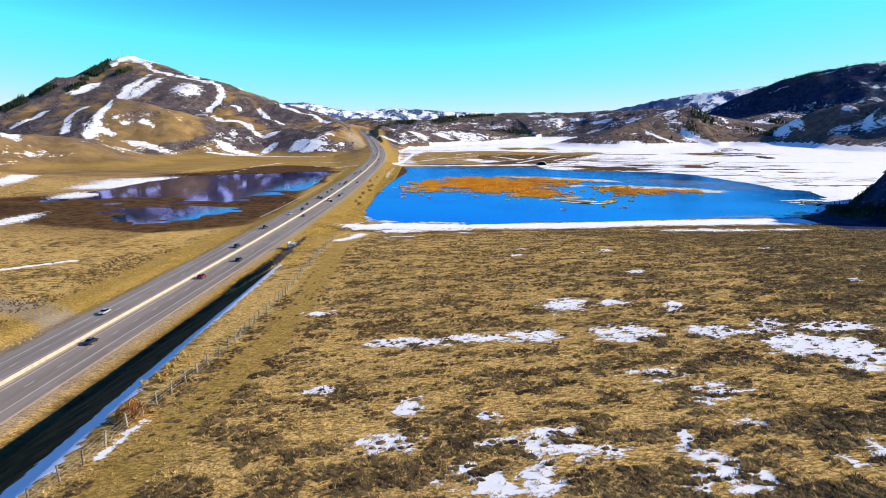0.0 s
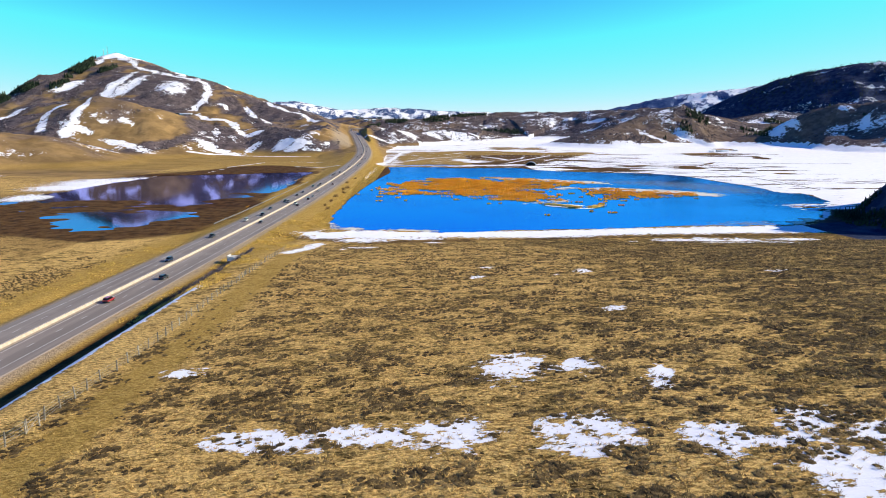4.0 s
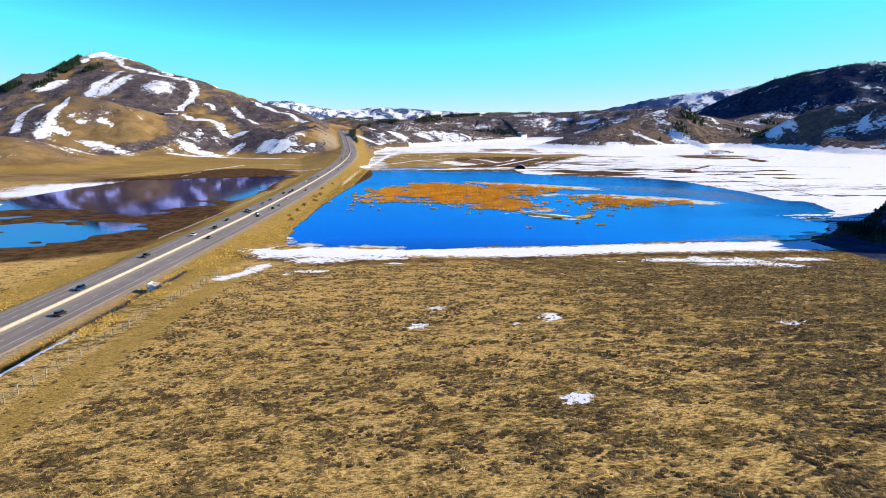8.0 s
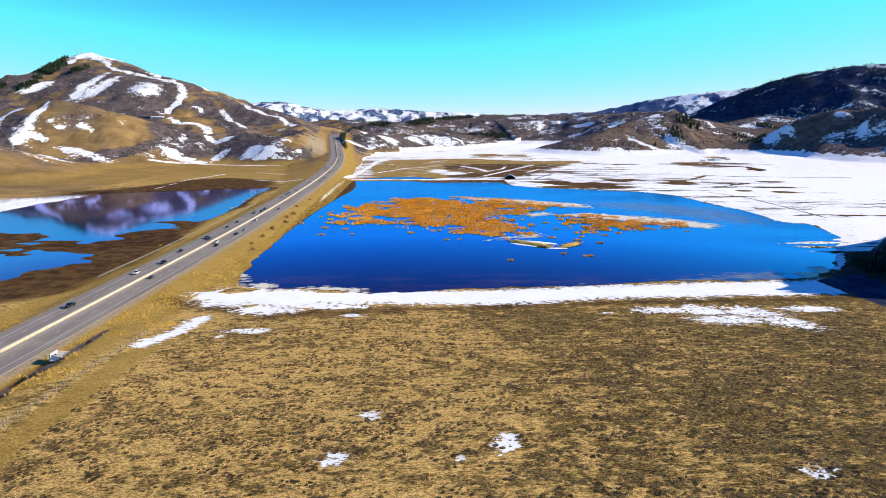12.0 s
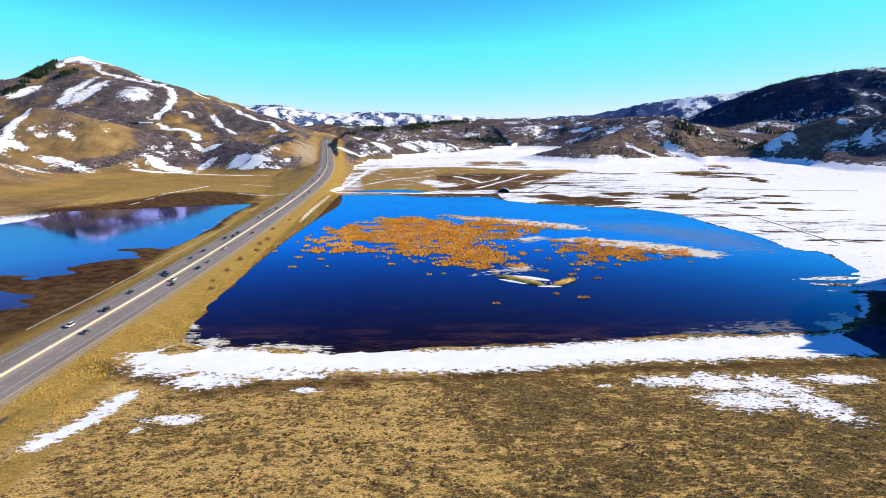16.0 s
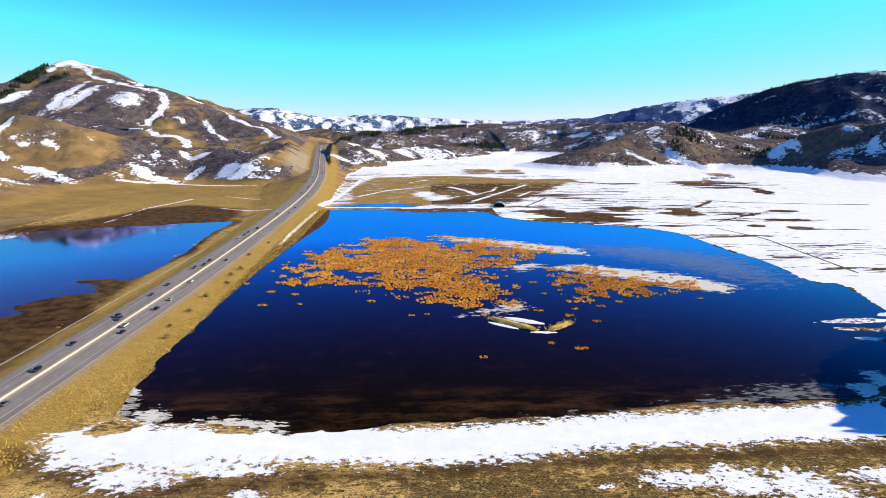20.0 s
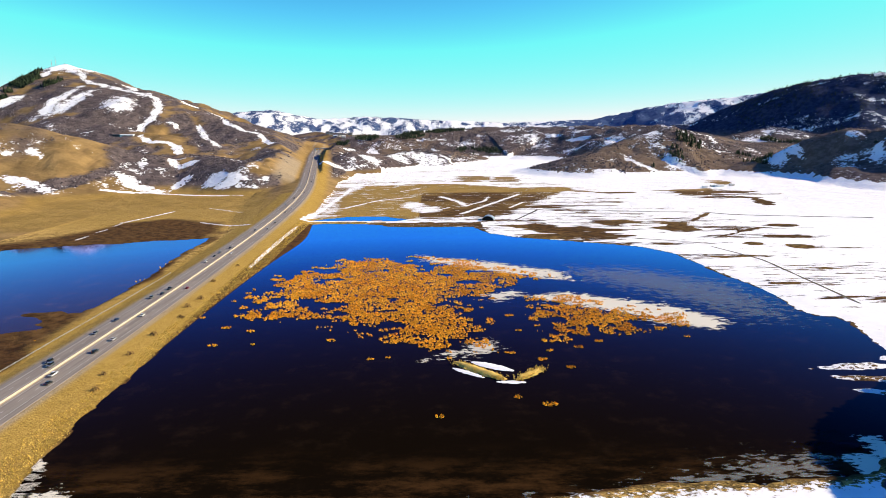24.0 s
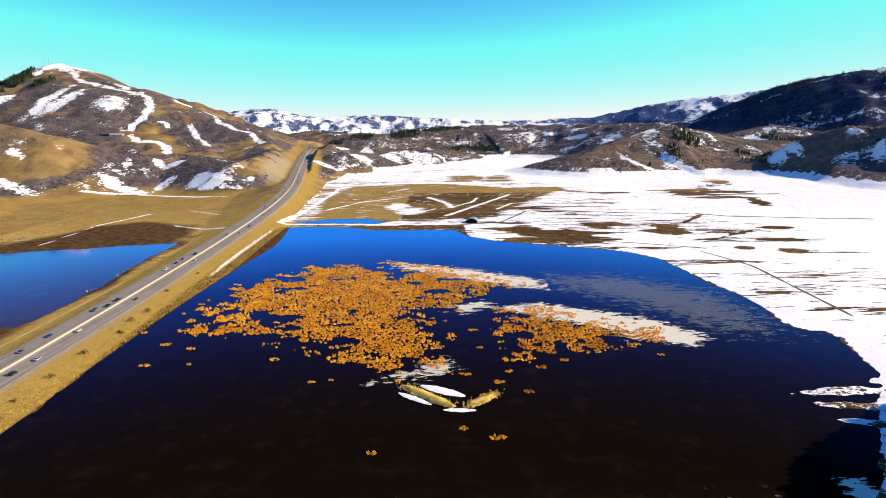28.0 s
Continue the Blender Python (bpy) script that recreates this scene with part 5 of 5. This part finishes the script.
# brush and gold grass along the road's western side, and by the fence
x, y = spread(9000, -170, -112, 90, 345)
u = x - np.interp(y, RY, RX)
m = (u < -33) & (u > -52 + 5 * fbm(x, y, 20, 2, 46)) & (fbm(x, y, 9, 3, 47) > -0.15)
at = on_land(*keep(m, x, y))
tagged(scatter("roadside_brush", tuft_shape(10, 1.1, 12, 0.9, 0.12), at, R.uniform(0.25, 0.55, len(at)), M_SAGE, 34), "grey low brush beside the western road bank", "brush", kind="stuff")
m = (u < -16) & (u > -34) & (fbm(x, y, 8, 3, 48) > 0.0)
at = on_land(*keep(m, x, y))
tagged(scatter("roadside_grass", tuft_shape(9, 0.7, 13, 0.3, 0.07), at, R.uniform(0.3, 0.7, len(at)), M_GOLD, 35), "golden dry grass on the western road bank", "grass", kind="stuff")
x, y = R.normal(-45.5, 1.6, 90), R.uniform(92, 112, 90)
tagged(scatter("tall_grass", tuft_shape(10, 0.55, 14, 0.3, 0.07), on_land(x, y), R.uniform(0.3, 0.75, 90), M_GOLD, 36), "tall golden grass clumps at the ditch's rim", "grass", kind="stuff")

# reed beds in the lake
REED_BED = [(-42, 604), (-48, 709), (-23, 744), (11, 785), (80, 792), (138, 756), (180, 722), (188, 700), (155, 688), (118, 632), (127, 590), (116, 540), (92, 533), (62, 550), (31, 570), (-12, 590)]
REED_BED_EAST = [(152, 644), (183, 650), (216, 628), (246, 604), (262, 577), (238, 564), (208, 563), (169, 551), (149, 548), (146, 596)]
n = 60000
x, y = spread(n, -65, 280, 515, 800)
d = np.maximum(inside(x, y, REED_BED), inside(x, y, REED_BED_EAST))
cell = fbm(x, y, 6.5, 3, 37)
loose = fbm(x, y, 45, 3, 38)
m = d / 22 + cell * 0.95 + loose * 0.55 > np.where(d > 0, 0.50, 0.95)
m &= (d > -14)
hole = fbm(x * 0.8, y * 1.3, 16, 3, 39)
m &= ~((hole > 0.42) & (d < 60))
x, y = keep(m, x, y)
at = np.stack([x, y, np.full(len(x), -0.05)], 1)
tagged(scatter("reed_bed", tuft_shape(8, 0.62, 9, 0.75, 0.2), at, R.uniform(0.55, 1.25, len(x)), M_REED, 32), "orange-brown reed tufts standing in the shallow lake", "reeds", kind="stuff")


def reed_clump(x, y, r, seed):
    q = np.random.RandomState(seed)
    n = max(5, int(10 * r))
    a, d = q.uniform(0, 6.28, n), np.sqrt(q.uniform(0, 1, n)) * r
    at = np.stack([d * np.cos(a) * 1.3, d * np.sin(a) * 0.8, np.zeros(n)], 1)
    ob = scatter("reed_clump", tuft_shape(8, 0.6, 9, 0.7, 0.2), at, q.uniform(0.5, 1.0, n), M_REED, seed)
    ob.location = (x, y, -0.03)
    tagged(ob, "small lone clump of orange reeds in dark water", "reeds", "lone reed clumps")


for k, spot in enumerate("-34,550 -12,551 -36,581 -58,602 55,526 64,528 90,460 125,478 138,470 156,512 144,523 167,541 200,561 232,556 180,550 150,536 128,533 -50,640 -46,662 120,618 136,600 138,570 130,640 30,556 -20,574 96,526".split()):
    x, y = map(float, spot.split(","))
    reed_clump(x, y, R.uniform(1.0, 2.6), 100 + k)
x, y = spread(500, -152, -124, 440, 900)
u = x - np.interp(y, RY, RX)
pd = inside(x, y, POND)
m = (pd > -2) & (pd < 3) & (fbm(x, y, 18, 2, 44) > 0.1) & (u > -60)
x, y = keep(m, x, y)
tagged(scatter("pond_reeds", tuft_shape(8, 0.62, 9, 0.75, 0.2), np.stack([x, y, np.full(len(x), -0.05)], 1), R.uniform(0.6, 1.2, len(x)), M_REED, 33), "orange reed tufts along the pond's edge", "reeds", kind="stuff")


# the low banks and drifts of the V-shaped islet
def bank(name, x0, y0, x1, y1, w, h, mat, label, category, seed, group=""):
    """A long low mound with an uneven rim from one point to another."""
    n, m = 14, 7
    dx, dy = x1 - x0, y1 - y0
    ln = math.hypot(dx, dy)
    r = random.Random(seed)
    vs, fs = [], []
    for i in range(n + 1):
        t = i / n
        ww = w * (math.sin(math.pi * min(max(t, 0.04), 0.96)) ** 0.45) * r.uniform(0.8, 1.15)
        for j in range(m + 1):
            s = 2 * j / m - 1
            z = h * (1 - s * s) * min(1, 6 * t * (1 - t) + 0.25) * r.uniform(0.7, 1.2) - 0.06
            vs.append((dx * t - dy / ln * s * ww, dy * t + dx / ln * s * ww, z))
    for i in range(n):
        for j in range(m):
            a = i * (m + 1) + j
            fs.append((a, a + m + 1, a + m + 2, a + 1))
    ob = new(name, mesh_of(name, vs, fs, mat, True))
    if sum(p.normal.z for p in ob.data.polygons) < 0:
        ob.data.flip_normals()
    ob.location = (x0, y0, 0.0)
    return tagged(ob, label, category, group)


bank("grass_bank", 98, 521, 122, 497, 3.6, 1.5, M_GOLD, "low straw-covered bank rising out of the lake", "bank", 1, "banks of the islet")
bank("grass_bank", 127, 497, 142, 511, 3.0, 1.2, M_GOLD, "short straw-covered bank rising out of the lake", "bank", 2, "banks of the islet")
bank("snow_drift", 107, 521, 127, 508, 3.6, 0.4, M_SNOW, "white snow drift lying between two straw banks", "snow", 3, "drifts of the islet")
bank("snow_drift", 97, 513, 112, 500, 2.2, 0.3, M_SNOW, "narrow white snow drift beside a straw bank", "snow", 4, "drifts of the islet")
bank("snow_drift", 117, 495, 131, 494, 2.2, 0.25, M_SNOW, "small white snow drift on the lake ice", "snow", 5, "drifts of the islet")
for k, (a, b, c) in enumerate(((98, 521, 0), (127, 497, 1))):
    e = (122, 497) if c == 0 else (142, 511)
    t = R.uniform(0.03, 0.97, 260)
    x, y = a + (e[0] - a) * t + R.normal(0, 1.6, 260), b + (e[1] - b) * t + R.normal(0, 1.6, 260)
    tagged(scatter("bank_straw", tuft_shape(7, 0.6, 8, 0.5, 0.18), np.stack([x, y, np.full(260, 0.5)], 1), R.uniform(0.4, 0.9, 260), M_GOLD, 50 + k), "short golden straw growing on the islet bank", "grass", kind="stuff")


# ice and slush on the lake
def ice(name, poly, thick, soft, label, raise_by=-0.55, z=0.05, cell=2.5):
    xs = np.arange(min(p[0] for p in poly) - 12, max(p[0] for p in poly) + 12, cell)
    ys = np.arange(min(p[1] for p in poly) - 12, max(p[1] for p in poly) + 12, cell)
    ob, gx, gy, gz = sheet(name, xs, ys, lambda a, b: np.full(a.shape, z), M_ICE)
    cover = np.clip(inside(gx, gy, poly) / soft + raise_by, -3, 1.6)
    for key, v in (("cover", cover), ("thick", np.full(gx.shape, thick))):
        a = ob.data.attributes.new(key, "FLOAT", "POINT")
        a.data.foreach_set("value", np.asarray(v, np.float32).reshape(-1))
    return tagged(ob, label, "ice", kind="structure")


ice("ice_1", [(72, 796), (140, 764), (200, 720), (197, 688), (160, 705), (120, 735), (80, 768)], 1.0, 9, "white snowy ice shelf behind the reed bed", -0.25)
ice("ice_2", [(152, 648), (185, 657), (218, 638), (250, 618), (272, 582), (255, 566), (225, 580), (205, 604), (170, 628)], 1.0, 8, "white snowy ice shelf along the eastern reeds", -0.25, 0.065)
ice("ice_3", [(118, 650), (150, 668), (158, 645), (132, 628)], 0.9, 8, "pale ice in the gap of the reed bed", z=0.08)
ice("ice_4", [(205, 745), (260, 738), (315, 690), (328, 640), (318, 585), (280, 580), (262, 612), (225, 662), (190, 705)], 0.0, 30, "thin grey ice film over dark water", -0.3, 0.045, 3.5)
ice("ice_5", [(105, 398), (150, 408), (200, 428), (226, 432), (236, 424), (228, 406), (160, 400)], 0.22, 14, "broken grey slush along the snowy shore", -0.5, 0.05)
ice("ice_6", [(-56, 433), (-54, 423), (-52, 415), (-54, 407), (-46, 403), (-45, 412), (-50, 425)], 1.0, 3, "ragged white shore ice near the highway", -0.1, 0.06, 1.2)
ice("ice_10", [(-44, 407), (-38, 412), (-29, 402), (-36, 398)], 1.0, 3, "small white ice piece off the snowy shore", 0.2, 0.06, 1.2)
ice("ice_11", [(-22, 399), (-6, 403), (14, 398), (14, 390), (-10, 390)], 1.0, 5, "white shore ice joined to the snow band", -0.2, 0.06, 1.5)
ice("ice_7", [(80, 522), (104, 545), (118, 560), (128, 540), (112, 528)], 0.8, 8, "patch of pale ice among the reeds", -0.4, 0.09)

ice("ice_8", [(237, 424), (249, 421), (262, 410), (250, 402), (232, 400), (236, 412)], 1.0, 5, "snow-covered ice piece in the shaded inlet", 0.3, 0.055, 1.5)
ice("ice_9", [(252, 437), (256, 436), (262, 424), (249, 424), (248, 429)], 1.0, 4, "small snow-covered ice piece in the shaded inlet", 0.3, 0.07, 1.5)

# ---------------------------------------------------------------- brush and conifers on the hills
def cover_at(x, y):
    return surface(x, y, land(x, y))


for k, (n, x0, x1, y0, y1, lo, hi, label) in enumerate((
        (42000, -1500, -190, 1250, 2750, 1.0, 2.5, "grey-brown bare oak brush on the western slopes"),
        (56000, -180, 1500, 1500, 2900, 1.1, 2.8, "grey-brown bare oak brush on the low hills"),
        (900, 255, 420, 340, 500, 0.8, 2.2, "dark brush on the shaded knoll"))):
    x, y = spread(n, x0, x1, y0, y1)
    c = cover_at(x, y)
    m = (c["scrub"] * (0.55 + 0.6 * fbm(x, y, 60, 3, 70)) > R.uniform(0.15, 0.8, n)) & ((c["snow"] < 0.1) | (R.uniform(0, 1, n) < 0.25))
    x, y = keep(m, x, y)
    tagged(scatter("hill_brush", dome_shape(k + 3, 6), on_land(x, y), R.uniform(lo, hi, len(x)), M_BRUSH, 60 + k, np.full(len(x), 0.8)), label, "brush", kind="stuff")


def pines(n, spots, label, lo=9, hi=17, seed=80):
    x, y = [], []
    q = np.random.RandomState(seed)
    area = [a * b for _, _, a, b, _ in spots]
    for (cx, cy, a, b, turn), ar in zip(spots, area):
        m = int(n * ar / sum(area))
        r, t = np.sqrt(q.uniform(0, 1.15, m)), q.uniform(0, 6.283, m)
        c, s = math.cos(radians(turn)), math.sin(radians(turn))
        u, v = a * r * np.cos(t), b * r * np.sin(t)
        x.append(cx + u * c - v * s)
        y.append(cy + u * s + v * c)
    x, y = np.concatenate(x), np.concatenate(y)
    m = fbm(x, y, 45, 3, 81) > -0.2
    x, y = keep(m, x, y)
    tagged(scatter("conifer_stand", conifer_shape(seed), on_land(x, y), q.uniform(lo, hi, len(x)), M_PINE, seed), label, "conifers", kind="stuff")


pines(2400, PINES + [(150, 2690, 70, 45, 10)], "dark conifers on the hill crests", 7, 13, 82)
pines(1900, SUMMIT_PINES, "dark conifers along the western summit ridge", 11, 19, 83)
pines(5200, [(1900, 2900, 420, 330, -25), (1700, 3150, 180, 130, -35), (2300, 2700, 400, 300, -20)], "scattered conifers on the shaded eastern mountain", 6, 10, 84)
pines(1100, [(278, 398, 14, 30, 0), (300, 430, 26, 22, 0), (310, 380, 30, 26, 0)], "black junipers on the shaded knoll by the lake", 3, 6, 85)


# ---------------------------------------------------------------- single shrubs beside the road
def shrub(x, y, h, seed, mat, label, leafy=0):
    r = random.Random(seed)
    z = ground_z(x, y)
    ob = empty("shrub", x, y, z - 0.05)
    b = bmesh.new()
    for i in range(26):
        a, e = r.uniform(0, 6.28), r.uniform(0.5, 1.3)
        ln = h * r.uniform(0.6, 1.1)
        tip = Vector((math.cos(a) * math.cos(e), math.sin(a) * math.cos(e), math.sin(e))) * ln
        mid = tip * 0.5 + Vector((r.uniform(-0.1, 0.1), r.uniform(-0.1, 0.1), 0.1)) * h
        rod(b, (0, 0, 0), mid, 0.05 * h / 2, 0.025 * h / 2, 3)
        rod(b, mid, tip, 0.025 * h / 2, 0.006, 3)
        for _ in range(2):
            rod(b, mid, mid + Vector((r.uniform(-1, 1), r.uniform(-1, 1), r.uniform(0.3, 1))) * h * 0.35, 0.015 * h / 2, 0.005, 3)
    part("branches", b, M_TWIG, ob)
    q = np.random.RandomState(seed)
    n = 420 if leafy else 160
    a, e, d = q.uniform(0, 6.28, n), np.arcsin(q.uniform(0.05, 1, n)), h * q.uniform(0.55, 1.02, n) ** 0.6
    at = np.stack([d * np.cos(a) * np.cos(e) * 0.85, d * np.sin(a) * np.cos(e) * 0.85, d * np.sin(e)], 1)
    leaf = scatter("leaves" if leafy else "twigs", tuft_shape(4, 0.8, seed, 0, 0.22), at, q.uniform(0.10, 0.2, n) * h * 0.6, mat, seed)
    leaf.parent = ob
    tagged(leaf, "fine outer twigs" if not leafy else "dry russet leaves", kind="stuff")
    tagged(ob, label, "shrub", "shrubs beside the highway")


for k, (x, y) in enumerate(((-71, 506), (-71, 533), (-72, 564), (-71, 599), (-80, 687), (-73, 640), (-78, 742), (-66, 489), (-74, 620), (-69, 598))):
    shrub(x, y, 2.0 + 0.5 * (k % 3), 200 + k, M_TWIG, "bare brown shrub on the straw-covered highway bank")
shrub(-41.5, 77, 2.6, 220, M_RUSSET, "rounded russet shrub beside the post fence", 1)


# ---------------------------------------------------------------- buildings and masts
def gable(bm, w, d, h, rise):
    """A closed block w along x, d along y, with a gable ridge along x."""
    p = [(-w / 2, -d / 2, 0), (w / 2, -d / 2, 0), (w / 2, d / 2, 0), (-w / 2, d / 2, 0)]
    lo = [bm.verts.new(q) for q in p]
    hi = [bm.verts.new((q[0], q[1], h)) for q in p]
    a, b = bm.verts.new((-w / 2, 0, h + rise)), bm.verts.new((w / 2, 0, h + rise))
    for i in range(4):
        j = (i + 1) % 4
        if i % 2 == 0:
            bm.faces.new((lo[i], lo[j], hi[j], hi[i]))
    bm.faces.new((lo[1], lo[2], hi[2], b, hi[1]))
    bm.faces.new((lo[3], lo[0], hi[0], a, hi[3]))
    bm.faces.new((hi[0], hi[1], b, a))
    bm.faces.new((hi[2], hi[3], a, b))
    return bm


def roof_panels(w, d, h, rise, over=0.5, thick=0.25):
    b = bmesh.new()
    for s in (-1, 1):
        e = s * (d / 2 + over)
        drop = rise * over / (d / 2)
        vs = [(-w / 2 - over, e, h - drop + 0.05), (w / 2 + over, e, h - drop + 0.05), (w / 2 + over, 0, h + rise + 0.05), (-w / 2 - over, 0, h + rise + 0.05)]
        lo = [b.verts.new(v) for v in vs]
        hi = [b.verts.new((v[0], v[1], v[2] + thick)) for v in vs]
        b.faces.new(lo)
        b.faces.new(hi)
        for i in range(4):
            j = (i + 1) % 4
            b.faces.new((lo[i], lo[j], hi[j], hi[i]))
    return b


def building(name, x, y, w, d, h, rise, turn, wall, roof, label, category, windows=0, sink=1.0, group=""):
    ob = empty(name, x, y, ground_z(x, y), turn)
    b = gable(bmesh.new(), w, d, h + sink, rise)
    bmesh.ops.translate(b, vec=(0, 0, -sink), verts=b.verts)
    part("wall", b, wall, ob)
    part("roof", roof_panels(w, d, h, rise), roof, ob, "pale snow-dusted roof")
    for k in range(windows):
        cx = -w / 2 + (k + 0.5) * w / windows
        part("window", box(bmesh.new(), cx - w / windows * 0.25, cx + w / windows * 0.25, -d / 2 - 0.08, -d / 2 + 0.05, h * 0.35, h * 0.75), M_DARK, ob)
    return tagged(ob, label, category, group)


building("long_shed", -760, 2006, 36, 12, 4.5, 1.6, 4, M_SHED_ROOF, M_SHED_ROOF, "long pale shed standing on a hillside bench", "shed", 0, 2.5)
building("long_shed", -790, 2010, 22, 11, 4.2, 1.2, 6, M_SHED_DARK, M_SHED_DARK, "dark low shed beside a long pale shed", "shed", 0, 2.5)
for k, (x, y, t) in enumerate(((-309, 2760, 10), (-285, 2720, -20), (-262, 2690, 35), (-243, 2640, 5), (-225, 2700, -10), (-202, 2655, 20), (-330, 2800, 0))):
    building("house", x, y, 15 + 3 * (k % 3), 10, 6, 3, t, M_SIDING, M_SHED_ROOF if k % 2 else M_SHED_DARK, "small far house with a gabled roof below the hills", "house", 3, 3, "far houses")
for k, (x, y) in enumerate(((627, 1401), (640, 1398), (668, 1410), (606, 1388))):
    building("farm_shed", x, y, 9 if k != 1 else 14, 5, 3, 1.0, 5, M_SHED_ROOF if k % 2 else M_SIDING, M_SHED_ROOF, "small farm shed on the snowy field", "shed", 0, 1.0, "farm sheds")

# arched metal hut at the lake's head
hut = empty("arched_hut", 160, 1012, ground_z(160, 1012), -12)
b = bmesh.new()
seg, rad, ln = 14, 7.0, 16.0
rings = []
for yy in (0.0, ln):
    rings.append([b.verts.new((rad * 1.15 * math.cos(math.pi * i / seg), yy, rad * 0.85 * math.sin(math.pi * i / seg) - 0.3)) for i in range(seg + 1)])
for i in range(seg):
    b.faces.new((rings[0][i], rings[0][i + 1], rings[1][i + 1], rings[1][i]))
b.faces.new(rings[1])
part("shell", b, M_HUT, hut)
# a black sheet across the open end stands for the shade inside
b = bmesh.new()
vs = [b.verts.new((rad * 1.05 * math.cos(math.pi * i / seg), 0.8, rad * 0.76 * math.sin(math.pi * i / seg) - 0.3)) for i in range(seg + 1)]
b.faces.new(vs)
part("end_shade", b, M_DARK, hut, "black sheet painted as the shade in the hut's open end")
b = bmesh.new()
for i in range(seg):
    a0, a1 = math.pi * i / seg, math.pi * (i + 1) / seg
    rod(b, (rad * 1.16 * math.cos(a0), 0, rad * 0.86 * math.sin(a0) - 0.3), (rad * 1.16 * math.cos(a1), 0, rad * 0.86 * math.sin(a1) - 0.3), 0.16, 0.16, 5)
part("rim", b, M_STEEL, hut)
tagged(hut, "blue-grey arched metal hut at the head of the lake", "hut")

# overpass at the head of the highway
over = empty("overpass", -262, 2292, np.interp(2292, RY, RZ), 4)
part("deck", box(bmesh.new(), -30, 30, -5, 5, 6.2, 7.4, 0.1), M_CULVERT, over)
for s in (-1, 1):
    part("parapet", box(bmesh.new(), -30, 30, s * 5 - 0.25, s * 5 + 0.25, 7.4, 8.6, 0.05), M_CULVERT, over)
for xx in (-17, 0, 17):
    part("pier", box(bmesh.new(), xx - 0.6, xx + 0.6, -4, 4, -3, 6.2, 0.1), M_CULVERT, over)
for s in (-1, 1):
    part("abutment", box(bmesh.new(), s * 29 - 3, s * 29 + 3, -5.5, 5.5, -6, 6.2, 0.1), M_CULVERT, over)
tagged(over, "pale concrete overpass crossing the highway between hills", "bridge")


def mast(x, y, h):
    ob = empty("radio_mast", x, y, ground_z(x, y))
    for a in range(3):
        t = 2 * math.pi * a / 3
        part("leg", rod(bmesh.new(), (2.2 * math.cos(t), 2.2 * math.sin(t), -2), (0.35 * math.cos(t), 0.35 * math.sin(t), h), 0.28, 0.16, 5), M_STEEL, ob)
    for k in range(9):
        f = k / 9
        r = 2.2 + (0.35 - 2.2) * f
        b = bmesh.new()
        for a in range(3):
            t, t2 = 2 * math.pi * a / 3, 2 * math.pi * (a + 1) / 3
            r2 = 2.2 + (0.35 - 2.2) * (f + 1 / 9)
            rod(b, (r * math.cos(t), r * math.sin(t), h * f), (r2 * math.cos(t2), r2 * math.sin(t2), h * (f + 1 / 9)), 0.12, 0.12, 4)
        part("brace", b, M_STEEL, ob)
    tagged(ob, "thin steel lattice radio mast on the summit", "mast", "masts on the summit")


mast(-1345, 2722, 34)
mast(-1370, 2738, 26)
